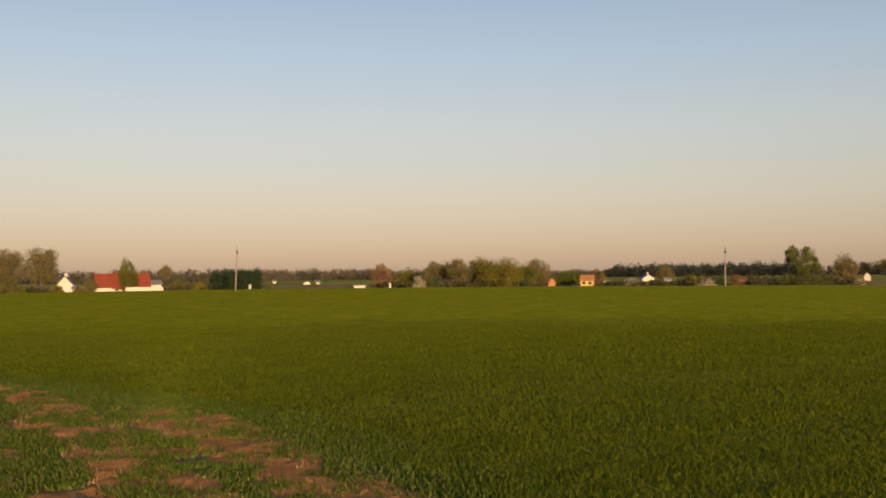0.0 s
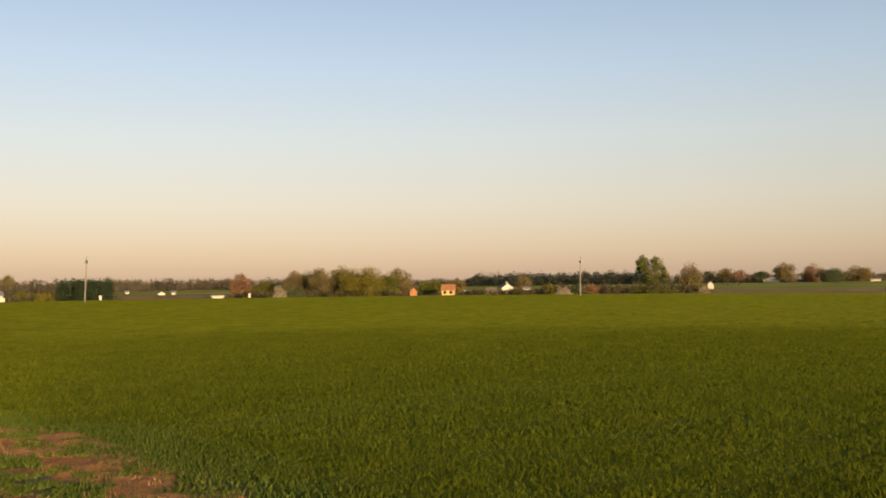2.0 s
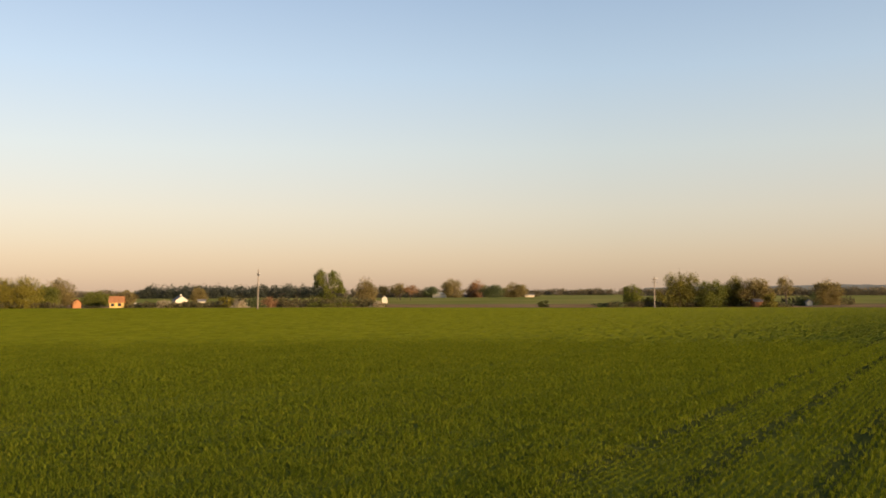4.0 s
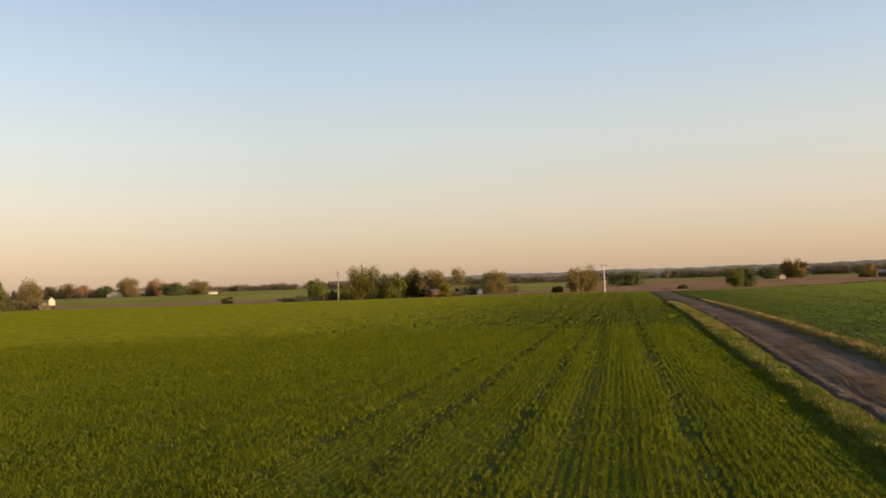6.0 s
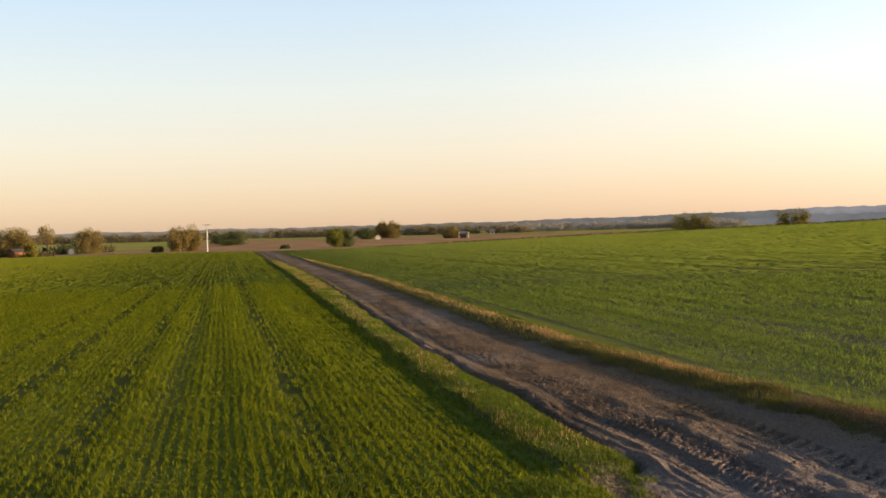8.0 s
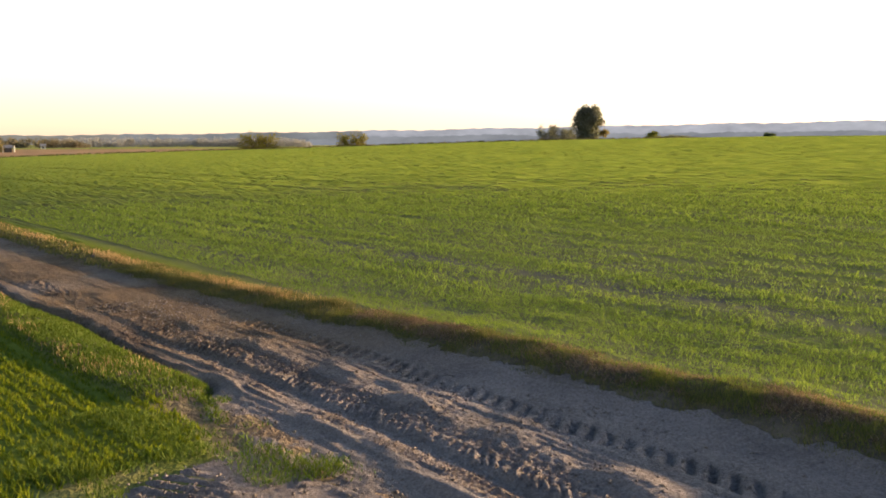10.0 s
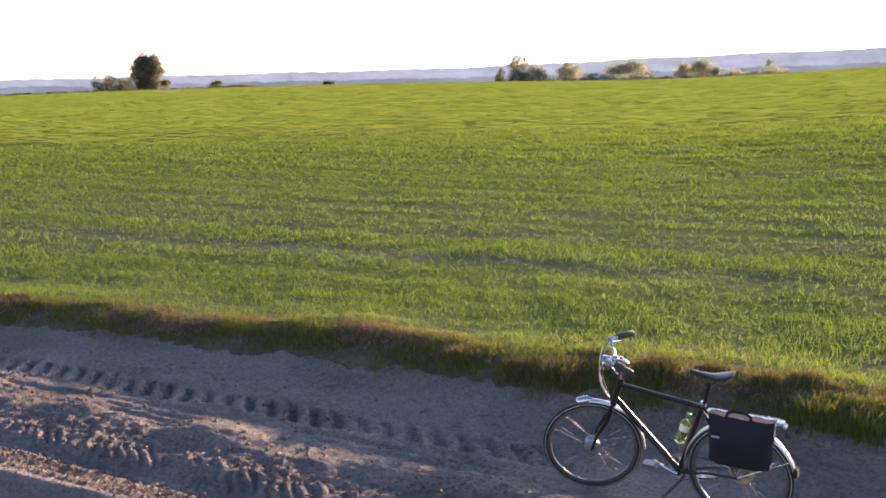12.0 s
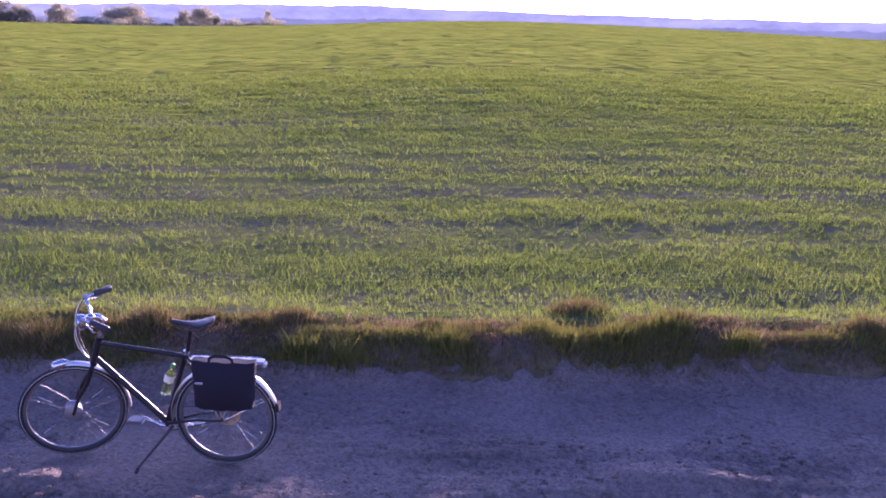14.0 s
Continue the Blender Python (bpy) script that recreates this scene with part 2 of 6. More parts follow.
LEAVES = {
    "green": leaf_material("spring_leaves", ((0.1, (0.075, 0.084, 0.018)), (0.5, (0.135, 0.138, 0.028)), (0.9, (0.215, 0.200, 0.045))), 0.35, single=0.35),
    "olive": leaf_material("olive_leaves", ((0.1, (0.090, 0.080, 0.018)), (0.5, (0.165, 0.140, 0.030)), (0.9, (0.260, 0.215, 0.048))), 0.35, single=0.35),
    "bud": leaf_material("budding_twigs", ((0.1, (0.118, 0.088, 0.034)), (0.5, (0.205, 0.155, 0.058)), (0.9, (0.310, 0.240, 0.095))), 0.35, single=0.35),
    "rust": leaf_material("rust_buds", ((0.1, (0.200, 0.105, 0.052)), (0.5, (0.300, 0.165, 0.085)), (0.9, (0.420, 0.250, 0.130))), single=0.35),
    "dark": leaf_material("conifer_needles", ((0.1, (0.046, 0.058, 0.024)), (0.5, (0.085, 0.098, 0.040)), (0.9, (0.140, 0.145, 0.060))), 0.2, single=0.35),
    "pine": leaf_material("pine_needles", ((0.1, (0.016, 0.026, 0.013)), (0.5, (0.030, 0.044, 0.020)), (0.9, (0.055, 0.068, 0.028))), 0.15, gain=1.1, single=0.35),
    # grey and dusk: haze towards the sun is put into the leaf colour
    "grey": leaf_material("haze_greyed_twigs", ((0.1, (0.230, 0.212, 0.190)), (0.5, (0.330, 0.305, 0.275)), (0.9, (0.430, 0.400, 0.360))), 0.5, single=0.35),
    "dusk": leaf_material("haze_greyed_leaves", ((0.1, (0.090, 0.088, 0.068)), (0.5, (0.150, 0.142, 0.110)), (0.9, (0.230, 0.212, 0.165))), 0.4, single=0.35),
    "blossom": leaf_material("blossom", ((0.1, (0.25, 0.19, 0.12)), (0.5, (0.42, 0.34, 0.23)), (0.9, (0.62, 0.55, 0.42))), single=0.35),
    "yellow": leaf_material("yellow_leaves", ((0.1, (0.13, 0.11, 0.018)), (0.5, (0.22, 0.18, 0.030)), (0.9, (0.33, 0.27, 0.050))), single=0.35),
}
MAT_WOOD = plain("weathered_pole_wood", (0.26, 0.21, 0.16), 0.9, 0, 0.2, 0.35, 2, 0.4)
MAT_CONCRETE = plain("pole_concrete", (0.55, 0.51, 0.45), 0.85, 0, 0.2, 0.2, 2, 0.3)
MAT_IRON = plain("dark_iron", (0.06, 0.055, 0.05), 0.6, 0.4)
MAT_PORCELAIN = plain("porcelain", (0.5, 0.45, 0.4), 0.3)

# ---- the lie of the land ----
ALONG = Vector((math.sin(radians(60)), math.cos(radians(60))))      # u: along the road
ACROSS = Vector((math.sin(radians(150)), math.cos(radians(150))))   # v: across it, to the south
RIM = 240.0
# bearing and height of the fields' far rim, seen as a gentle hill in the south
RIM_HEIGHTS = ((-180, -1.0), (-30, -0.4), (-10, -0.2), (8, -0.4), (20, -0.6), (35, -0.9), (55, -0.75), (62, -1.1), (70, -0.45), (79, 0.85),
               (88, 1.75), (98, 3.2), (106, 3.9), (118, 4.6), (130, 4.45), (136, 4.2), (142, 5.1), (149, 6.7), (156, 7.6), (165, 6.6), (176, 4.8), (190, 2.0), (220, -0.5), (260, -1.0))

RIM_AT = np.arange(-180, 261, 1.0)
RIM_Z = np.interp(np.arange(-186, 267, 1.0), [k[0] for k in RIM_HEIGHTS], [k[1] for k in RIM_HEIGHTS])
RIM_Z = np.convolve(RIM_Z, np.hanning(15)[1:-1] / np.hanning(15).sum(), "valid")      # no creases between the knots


def to_xy(u, v):
    return u * ALONG[0] + v * ACROSS[0], u * ALONG[1] + v * ACROSS[1]


def to_uv(x, y):
    return x * ALONG[0] + y * ALONG[1], x * ACROSS[0] + y * ACROSS[1]


def smooth(a, b, x):
    t = np.clip((x - a) / (b - a), 0, 1)
    return t * t * (3 - 2 * t)


def wobble(x, y, size, seed=0.0):
    """Cheap soft noise, -1 to 1."""
    a = np.sin(x / size * 1.7 + seed) * np.cos(y / size * 1.3 - seed * 2.1)
    b = np.sin((x * 0.8 + y * 0.6) / size * 3.1 + seed * 3.7) * np.cos((y * 0.8 - x * 0.6) / size * 2.7 + seed)
    c = np.sin((x * 0.3 - y * 0.95) / size * 6.3 + seed * 1.9) * np.cos((x * 0.95 + y * 0.3) / size * 5.7 - seed)
    return a * 0.5 + b * 0.32 + c * 0.18


LATTICE = np.random.default_rng(77).random((256, 256))


def grain(x, y, size, seed=0):
    """Value noise on a lattice, 0 to 1: crisper than wobble."""
    x, y = np.asarray(x) / size + 37.7 * seed, np.asarray(y) / size + 91.3 * seed
    i, j = np.floor(x).astype(int), np.floor(y).astype(int)
    fx, fy = x - i, y - j
    fx, fy = fx * fx * (3 - 2 * fx), fy * fy * (3 - 2 * fy)
    a, b = LATTICE[i % 256, j % 256], LATTICE[(i + 1) % 256, j % 256]
    c, d = LATTICE[i % 256, (j + 1) % 256], LATTICE[(i + 1) % 256, (j + 1) % 256]
    return (a * (1 - fx) + b * fx) * (1 - fy) + (c * (1 - fx) + d * fx) * fy


def clods(u, v, seed=0):
    """Broken crusts and crumbs of trodden sand."""
    big = np.maximum(0, grain(u, v, 0.12, seed) - 0.6) * 2.0
    mid = np.maximum(0, grain(u, v, 0.07, seed + 1) - 0.55) * 2.0
    return 0.022 * big + 0.020 * mid + 0.007 * grain(u, v, 0.04, seed + 2)


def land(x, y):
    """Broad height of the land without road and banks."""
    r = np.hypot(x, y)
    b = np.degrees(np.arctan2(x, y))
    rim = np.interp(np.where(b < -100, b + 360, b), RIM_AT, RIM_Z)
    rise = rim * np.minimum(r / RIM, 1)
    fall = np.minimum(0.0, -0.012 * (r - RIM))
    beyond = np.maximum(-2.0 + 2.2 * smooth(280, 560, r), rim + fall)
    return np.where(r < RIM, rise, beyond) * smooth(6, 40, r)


def sway(u):
    """How far the road swings north on its way out."""
    d = np.asarray(u) - 65.0
    return 0.028 * (np.sqrt(d * d + 225.0) + d) / 2


def fade_out(u):
    """The road and its banks end at the far rim."""
    return 1 - smooth(225, 255, u)


def berm_crest(u):
    """Where the low berm between crop and road has its crest."""
    return np.interp(u, (10, 12, 15, 21, 26, 34, 46, 90), (3.50, 3.38, 3.20, 3.10, 3.04, 2.92, 2.65, 2.5)) + 0.04 * np.sin(u * 0.9)


def road_left(u):
    """Where the grass of the berm gives way to sand."""
    return np.interp(u, (-9, 9.4, 10.6, 12, 15, 18, 22, 26, 34, 46, 100), (3.62, 3.66, 4.36, 4.34, 4.25, 4.12, 3.95, 3.86, 3.86, 3.98, 3.95)) + 0.05 * np.sin(u * 1.3)


def bank_base(u):
    """Where the foot of the south bank runs."""
    return np.interp(u, (-9, 0.5, 3, 5, 7, 10, 12.7, 14.3, 16.2, 18.4, 21, 25, 30, 44, 80), (7.55, 7.53, 7.62, 7.84, 7.70, 7.52, 7.28, 7.13, 6.95, 6.72, 6.50, 6.34, 6.34, 6.45, 6.5)) + 0.05 * np.sin(u * 2.1 + 1)


def lane(u):
    """How far the wheel lanes shift as the road narrows."""
    return smooth(8, 14, u) * ((road_left(u) + bank_base(u)) / 2 - 5.95)


def berm_left(u, v):
    edge = smooth(10.0, 10.9, u)
    mid = berm_crest(u)
    lump = 0.06 + 0.03 * wobble(u, v, 1.3, 2.0) + 0.02 * np.sin(u * 1.9) + 0.05 * (grain(u, v, 0.5, 63) - 0.5)
    rise = smooth(mid - 0.30, mid - 0.02, v)
    drop = 1 - smooth(mid + 0.05, road_left(u) + 0.10, v)
    return edge * lump * rise * drop - 0.05 * edge * np.exp(-((v - mid + 0.42) / 0.14) ** 2)


def bank_right(u, v):
    base = bank_base(u)
    top = np.interp(u, (-9, 0, 2, 4.5, 7, 10.5, 13, 16, 60), (0.29, 0.29, 0.28, 0.25, 0.22, 0.18, 0.11, 0.09, 0.08)) + (0.06 * wobble(u, v, 1.1, 5.0) + 0.05 * (grain(u, v, 0.4, 64) - 0.5)) * (1 - 0.5 * smooth(11, 14, u))
    up = smooth(base - 0.15, base + np.interp(u, (2, 5, 10, 14), (0.62, 0.85, 0.85, 0.62)), v)
    down = 1 - 0.5 * smooth(base + 0.75, base + 2.4, v)
    return top * up * down


def height(x, y, sink=0.34):
    """The ground; under the road it is sunk out of the sand's way."""
    u, v = to_uv(x, y)
    v = v + sway(u) * (u < 300)
    left, foot, kept = road_left(u), bank_base(u), fade_out(u)
    sunk = np.maximum(left, 4.42 * (u < 10.2))
    in_road = smooth(sunk - 0.25, sunk + 0.25, v) * (1 - smooth(foot - 0.30, foot + 0.02, v)) * kept
    z = land(x, y) + 0.06 * (1 - smooth(left - 0.8, left + 0.1, v)) - sink * in_road
    z = z + (berm_left(u, v) + bank_right(u, v)) * kept
    r = np.hypot(x, y)
    return z + 0.02 * wobble(x, y, 1.1, 1.0) * (1 - in_road) * (1 - smooth(14, 26, r))


def at(bearing, far):
    """Place on the land, by compass bearing and distance."""
    x, y = far * math.sin(radians(bearing)), far * math.cos(radians(bearing))
    return x, y, float(height(np.array([x]), np.array([y]))[0])


def mesh_object(name, verts, faces, material, parent=None, smooth_faces=False):
    me = bpy.data.meshes.new(name)
    verts = np.asarray(verts, np.float32)
    faces = np.asarray(faces, np.int32)
    n, k = faces.shape
    me.vertices.add(len(verts))
    me.vertices.foreach_set("co", verts.ravel())
    me.loops.add(n * k)
    me.loops.foreach_set("vertex_index", faces.ravel())
    me.polygons.add(n)
    me.polygons.foreach_set("loop_start", np.arange(0, n * k, k, dtype=np.int32))
    if smooth_faces:
        me.polygons.foreach_set("use_smooth", np.ones(n, bool))
    me.update(calc_edges=True)
    me.materials.append(material)
    ob = new(name, me)
    ob.parent = parent
    return ob


def grid(us, vs):
    """Faces and flat coordinates of a grid over two lists of knots."""
    U, V = np.meshgrid(us, vs, indexing="ij")
    nu, nv = len(us), len(vs)
    i = np.arange((nu - 1) * (nv - 1))
    a = (i // (nv - 1)) * nv + i % (nv - 1)
    return U.ravel(), V.ravel(), np.stack([a, a + nv, a + nv + 1, a + 1], 1)


def knots(inner, fine, outer, growth):
    out = list(np.arange(-inner, inner + fine / 2, fine))
    step, p = fine, inner
    while p < outer:
        step *= growth
        p += step
        out.append(p)
        out.insert(0, -p)
    return np.array(out)


def field_paint(ob, x, y):
    """Which crop stands where: thin crop south of the road, stubble and meadow past the rims, bare earth by the tracks."""
    u, v = to_uv(x, y)
    v = v + sway(u) * (u < 300)
    r = np.hypot(x, y)
    b = np.degrees(np.arctan2(x, y))
    n = wobble(x, y, 3.0, 4.0)
    south = smooth(7.5, 8.5, v) * (1 - 0.8 * smooth(25, 75, r))
    past = smooth(RIM - 3, RIM + 3, r)
    stub = past * np.where((b > 56) & (b < 96), 1 - smooth(520, 620, r), np.where(b < 24, 1 - smooth(400, 440, r), 1 - smooth(365, 385, r))) * ((b > -60) & (b < 96))
    verge = smooth(berm_crest(u) - 0.35, berm_crest(u), v) * (1 - smooth(bank_base(u) + 0.6, bank_base(u) + 1.2, v)) * fade_out(u)
    # the sandy track that leaves the road and the trampled corner beside it
    edge = side_edge(v) + 0.4 * n
    track = (1 - smooth(edge - 0.8, edge + 0.3, u)) * (1 - smooth(4.4, 5.0, v))
    grassy = weedy(u, v)
    soil = np.clip(verge * (0.9 + 0.2 * wobble(u, v, 0.6, 12.0)), 0, 1)
    soil = np.maximum(soil, 0.08 * (1 - smooth(22, 55, r)) * (v < 3.0))
    sandy = np.clip(track * (1 - 0.8 * grassy), 0, 1)
    c = np.stack([south, stub, soil, np.ones_like(soil)], 1).astype(np.float32)
    me = ob.data
    a = me.color_attributes.new("plan", "FLOAT_COLOR", "POINT")
    a.data.foreach_set("color", c.ravel())
    s = me.attributes.new("sandy", "FLOAT", "POINT")
    s.data.foreach_set("value", sandy.astype(np.float32))
    m = me.attributes.new("meadow", "FLOAT", "POINT")
    m.data.foreach_set("value", (smooth(RIM, RIM + 8, r) * (1 - stub)).astype(np.float32))


def weedy(u, v):
    """How weedy the side track is, 0 to 1."""
    return smooth(0.31, 0.52, 0.45 * grain(u, v * 0.6, 0.75, 61) + 0.55 * grain(u, v * 0.7, 0.28, 62))


def make_ground():
    us = knots(24, 0.32, 3600, 1.07)
    vs = knots(11, 0.17, 3600, 1.065)
    u, v, f = grid(us, vs)
    x, y = to_xy(u, v)
    ob = mesh_object("ground", np.stack([x, y, height(x, y)], 1), f, MAT_GROUND, None, True)
    field_paint(ob, x, y)
    return tagged(ob, "flat green farmland with drilled young crops reaching the horizon", "ground", kind="structure")


def lug_track(u, v, mid, width, pitch, depth, lean):
    """Tractor tyre prints: slanting bars pressed into the sand, in two halves."""
    d = (v - mid) / (width / 2)
    inside = 1 - smooth(0.80, 1.05, np.abs(d))
    ph = (u + lean * np.abs(v - mid) + np.where(d > 0, pitch / 2, 0)) / pitch
    w = ph - np.floor(ph)
    bar = smooth(0.05, 0.16, w) * (1 - smooth(0.50, 0.62, w))
    return inside * (-depth * bar + depth * 0.5 * (1 - bar))


def block_track(u, v, mid, width, pitch, depth):
    """A line of deep square lug holes with pushed-up sand between them."""
    d = (v - mid + 0.06 * (grain(u, v, 0.13, 27) - 0.5)) / (width / 2)
    inside = 1 - smooth(0.70, 1.0, np.abs(d))
    ph = (u - 0.70 * (v - mid) + 0.03 * (grain(u, v, 0.5, 2) - 0.5)) / pitch
    w = ph - np.floor(ph)
    hole = smooth(0.10, 0.36, w) * (1 - smooth(0.52, 0.82, w))
    tail = 1 - smooth(0.25, 0.5, np.abs(d + 0.55)) * 0.35
    return inside * (-depth * hole * tail + depth * 0.12 * (1 - hole))


STAND_LEVEL = 0.006


def road_height(u, v):
    x, y = to_xy(u, v - sway(u))
    full, left = v, road_left(u)
    v = v - lane(u)
    bend = 0.06 * np.sin(u * 0.21)
    near = 1 - smooth(7.0, 10.0, u)
    flat = land(x, y) + (0.05 + 0.05 * (1 - smooth(4.4, 6.2, v))) * smooth(12, 17, u)
    z = flat + 0.020 * (grain(u, v, 1.1, 3) - 0.5) + 0.012 * wobble(u, v, 1.7, 8.0)
    worn = np.clip(2.4 * grain(u, v, 0.6, 11) - 0.45, 0.1, 1.25)
    z = z + np.clip(0.5 + 0.5 * worn, 0, 1.1) * smooth(2.0, 3.0, u) * block_track(u, v, 6.68 + 0.10 * smooth(7, 11, u), 0.42, 0.25, 0.075)
    z = z + np.maximum(worn, 0.55) * (1 - 0.55 * near) * lug_track(u + 0.14 * grain(u, v, 0.22, 5), v, 5.34 + bend + 0.05 * (grain(u, v, 0.35, 44) - 0.5), 0.58, 0.13, 0.030, 0.9)
    z = z + 0.8 * worn * lug_track(u, v, 4.76 + bend, 0.34, 0.07, 0.022, 0.7)
    for mid, wide, deep in ((5.00, 0.16, 0.045), (6.70, 0.6, 0.02)):
        z = z - deep * np.exp(-((v - mid - bend) / wide) ** 2)
    for mid, wide, tall in ((5.90, 0.20, 0.055), (5.72, 0.14, 0.02), (5.12, 0.09, 0.030), (6.42, 0.16, 0.022), (4.50, 0.12, 0.030)):
        z = z + tall * np.exp(-((v - mid - bend - 0.10 * (grain(u, v, 0.7, mid) - 0.5)) / wide) ** 2) * 1.4 * smooth(0.25, 0.8, grain(u, v, 0.8, int(mid * 10)))
    # fine tread lines drawn along the road
    lines = np.exp(-((v - 4.75) / 0.3) ** 2) + 0.8 * np.exp(-((v - 6.25) / 0.25) ** 2)
    z = z + 0.024 * (lines + 0.45 * (v < 6.5)) * grain(u * 0.07, v, 0.05, 21)
    # churned sand where the prints are, smooth drifted sand elsewhere
    churned = np.exp(-((v - 5.4) / 0.42) ** 2) * (0.8 + 0.3 * near) + 0.25 + 0.6 * smooth(0.55, 0.8, grain(u, v, 0.9, 14)) * (v < 6.4) + 0.5 * (1 - smooth(-0.5, 2.0, u)) * (v > 6.0)
    z = z + churned * (0.9 * clods(u * 0.6, v, 30) + 0.7 * clods(u * 1.5, v * 1.7, 31)) * (0.55 + 0.45 * smooth(4.9, 5.2, v)) + 0.014 * np.maximum(0, grain(u * 0.5, v, 0.06, 40) - 0.3)
    z = flat + (z - flat) * (1 - 0.65 * smooth(11.5, 16, u))      # worn smoother further along
    v = full
    rag = 0.22 * (grain(u, v, 0.5, 75) - 0.5) + 0.14 * (grain(u, v, 0.15, 76) - 0.5)
    z = z - 0.02 - (1 - smooth(left - 0.40, left + 0.02, v + rag)) * 0.30
    # sand climbs the foot of the bank
    up = v - bank_base(u) - 0.04 + 0.22 * (grain(u, v, 0.5, 71) - 0.5) + 0.18 * (grain(u, v, 0.13, 72) - 0.5)
    foot = smooth(-0.50, -0.05, up)
    z = z * (1 - foot) + (height(x, y, 0.02) + 0.016 + 0.5 * clods(u, v, 33)) * foot - 0.22 * smooth(0.08, 0.34, up)
    stand = np.exp(-(((u - 1.5) / 1.1) ** 2 + ((v - 6.15) / 0.4) ** 2) ** 2)      # trodden flat where the bicycle stands
    return z * (1 - 0.85 * stand) + 0.85 * stand * STAND_LEVEL


def make_road():
    us = np.concatenate([np.arange(-8, -3, 0.05), np.arange(-3, 11, 0.027), np.arange(11, 16, 0.045), np.arange(16, 24, 0.1), np.arange(24, 60, 0.3), np.arange(60, 240, 1.0)])
    vs = np.arange(3.35, 8.3, 0.029)
    u, v, f = grid(us, vs)
    x, y = to_xy(u, v - sway(u))
    ob = mesh_object("road", np.stack([x, y, road_height(u, v)], 1), f, MAT_SAND, None, False)
    browned = smooth(8.5, 14, u) * np.clip(0.45 + 0.9 * grain(u * 0.4, v, 0.9, 83), 0, 1)
    ob.data.attributes.new("browned", "FLOAT", "POINT").data.foreach_set("value", browned.astype(np.float32))
    return tagged(ob, "sandy dirt farm road with deep tractor tyre prints", "dirt road", kind="structure")


def side_edge(v):
    """Where the crop ends beside the sandy track, along v."""
    return np.interp(v, (-34, -18, -6, 0, 1.8, 2.8, 3.65, 4.2), (0.7, 6.3, 6.3, 6.9, 8.05, 8.2, 8.7, 10.6))


def make_side_track():
    us, vs = np.arange(-5, 7.6, 0.065), np.arange(-34, -5, 0.085)
    u, v, f = grid(us, vs)
    x, y = to_xy(u, v)
    edge = side_edge(v) + 0.5 * wobble(x, y, 3.0, 4.0)
    inside = (1 - smooth(edge - 0.9, edge + 0.2, u)) * (1 - smooth(-6.5, -5.2, v)) * smooth(-34, -31, v) * smooth(-5, -4, u)
    rut = np.exp(-((u - 2.2 - 0.02 * v) / 0.3) ** 2) + np.exp(-((u - 4.3 - 0.03 * v) / 0.3) ** 2)
    lumps = 0.05 * (grain(u, v, 0.6, 2) - 0.5) + 0.06 * np.maximum(0, grain(u, v, 0.24, 3) - 0.5) + 0.03 * grain(u, v, 0.13, 4) - 0.06 * rut
    z = height(x, y) + 0.03 + lumps * inside - 0.25 * (1 - inside)
    return tagged(mesh_object("side_track", np.stack([x, y, z], 1), f, MAT_TRACK, None, False), "trampled ochre side track with clods and weeds", "dirt track", kind="structure")


def make_corner():
    """Churned sand where the side track meets the road, with tread bands curving out of it."""
    us, vs = np.arange(2.5, 11.6, 0.035), np.arange(-0.5, 4.8, 0.033)
    u, v, f = grid(us, vs)
    x, y = to_xy(u, v)
    edge = side_edge(v) + 0.35 * (grain(u, v, 0.6, 9) - 0.5)
    inside = (1 - smooth(edge - 0.5, edge + 0.15, u)) * (1 - smooth(3.75, 4.2, v + 0.3 * (grain(u, v, 0.4, 19) - 0.5))) * smooth(-0.5, 0.2, v) * smooth(2.5, 3.2, u)
    along = u * 0.55 + v * 0.83
    across = u * 0.83 - v * 0.55
    tread = 0.022 * np.sin(along * 2 * np.pi / 0.17 + 5.0 * grain(u, v, 0.5, 8)) * smooth(0.45, 0.7, grain(u, v, 0.7, 4))
    furrow = 0.016 * np.sin(across * 2 * np.pi / 0.55 + 4.0 * grain(u, v, 0.9, 18))
    z = height(x, y) + 0.01 + (1.0 * tread + 0.5 * furrow + 0.012 * (grain(u, v, 0.6, 6) - 0.5) + 0.7 * clods(u, v, 50)) * inside - 0.22 * (1 - inside)
    return tagged(mesh_object("sandy_corner", np.stack([x, y, z], 1), f, MAT_SAND, None, False), "churned sandy corner beside the farm road", "dirt track", kind="structure")


ground = make_ground()
side_track = make_side_track()
corner = make_corner()
road = make_road()


# ---- crops and grass ----
def blades(x, y, z, tall, wide, rng, lean=1.1, across=1.0):
    """One thin triangle per blade; across is how far it leans out of its drill row."""
    n = len(x)
    a = rng.random(n) * 2 * np.pi
    h = tall * (0.55 + 0.7 * rng.random(n))
    w = wide * (0.6 + 0.8 * rng.random(n)) / 2
    dx, dy = np.cos(a) * w, np.sin(a) * w
    la = rng.random(n) * 2 * np.pi
    lu, lv = np.cos(la) * lean * h * rng.random(n), np.sin(la) * lean * across * h * rng.random(n)
    lx, ly = to_xy(lu, lv)
    v = np.empty((n, 3, 3), np.float32)
    v[:, 0] = np.stack([x - dx, y - dy, z - 0.01], 1)
    v[:, 1] = np.stack([x + dx, y + dy, z - 0.01], 1)
    v[:, 2] = np.stack([x + lx, y + ly, z + h], 1)
    return v.reshape(-1, 3)


def blade_object(name, verts, material, label, category):
    n = len(verts) // 3
    ob = mesh_object(name, verts, np.arange(n * 3).reshape(n, 3), material)
    return tagged(ob, label, category, kind="stuff")


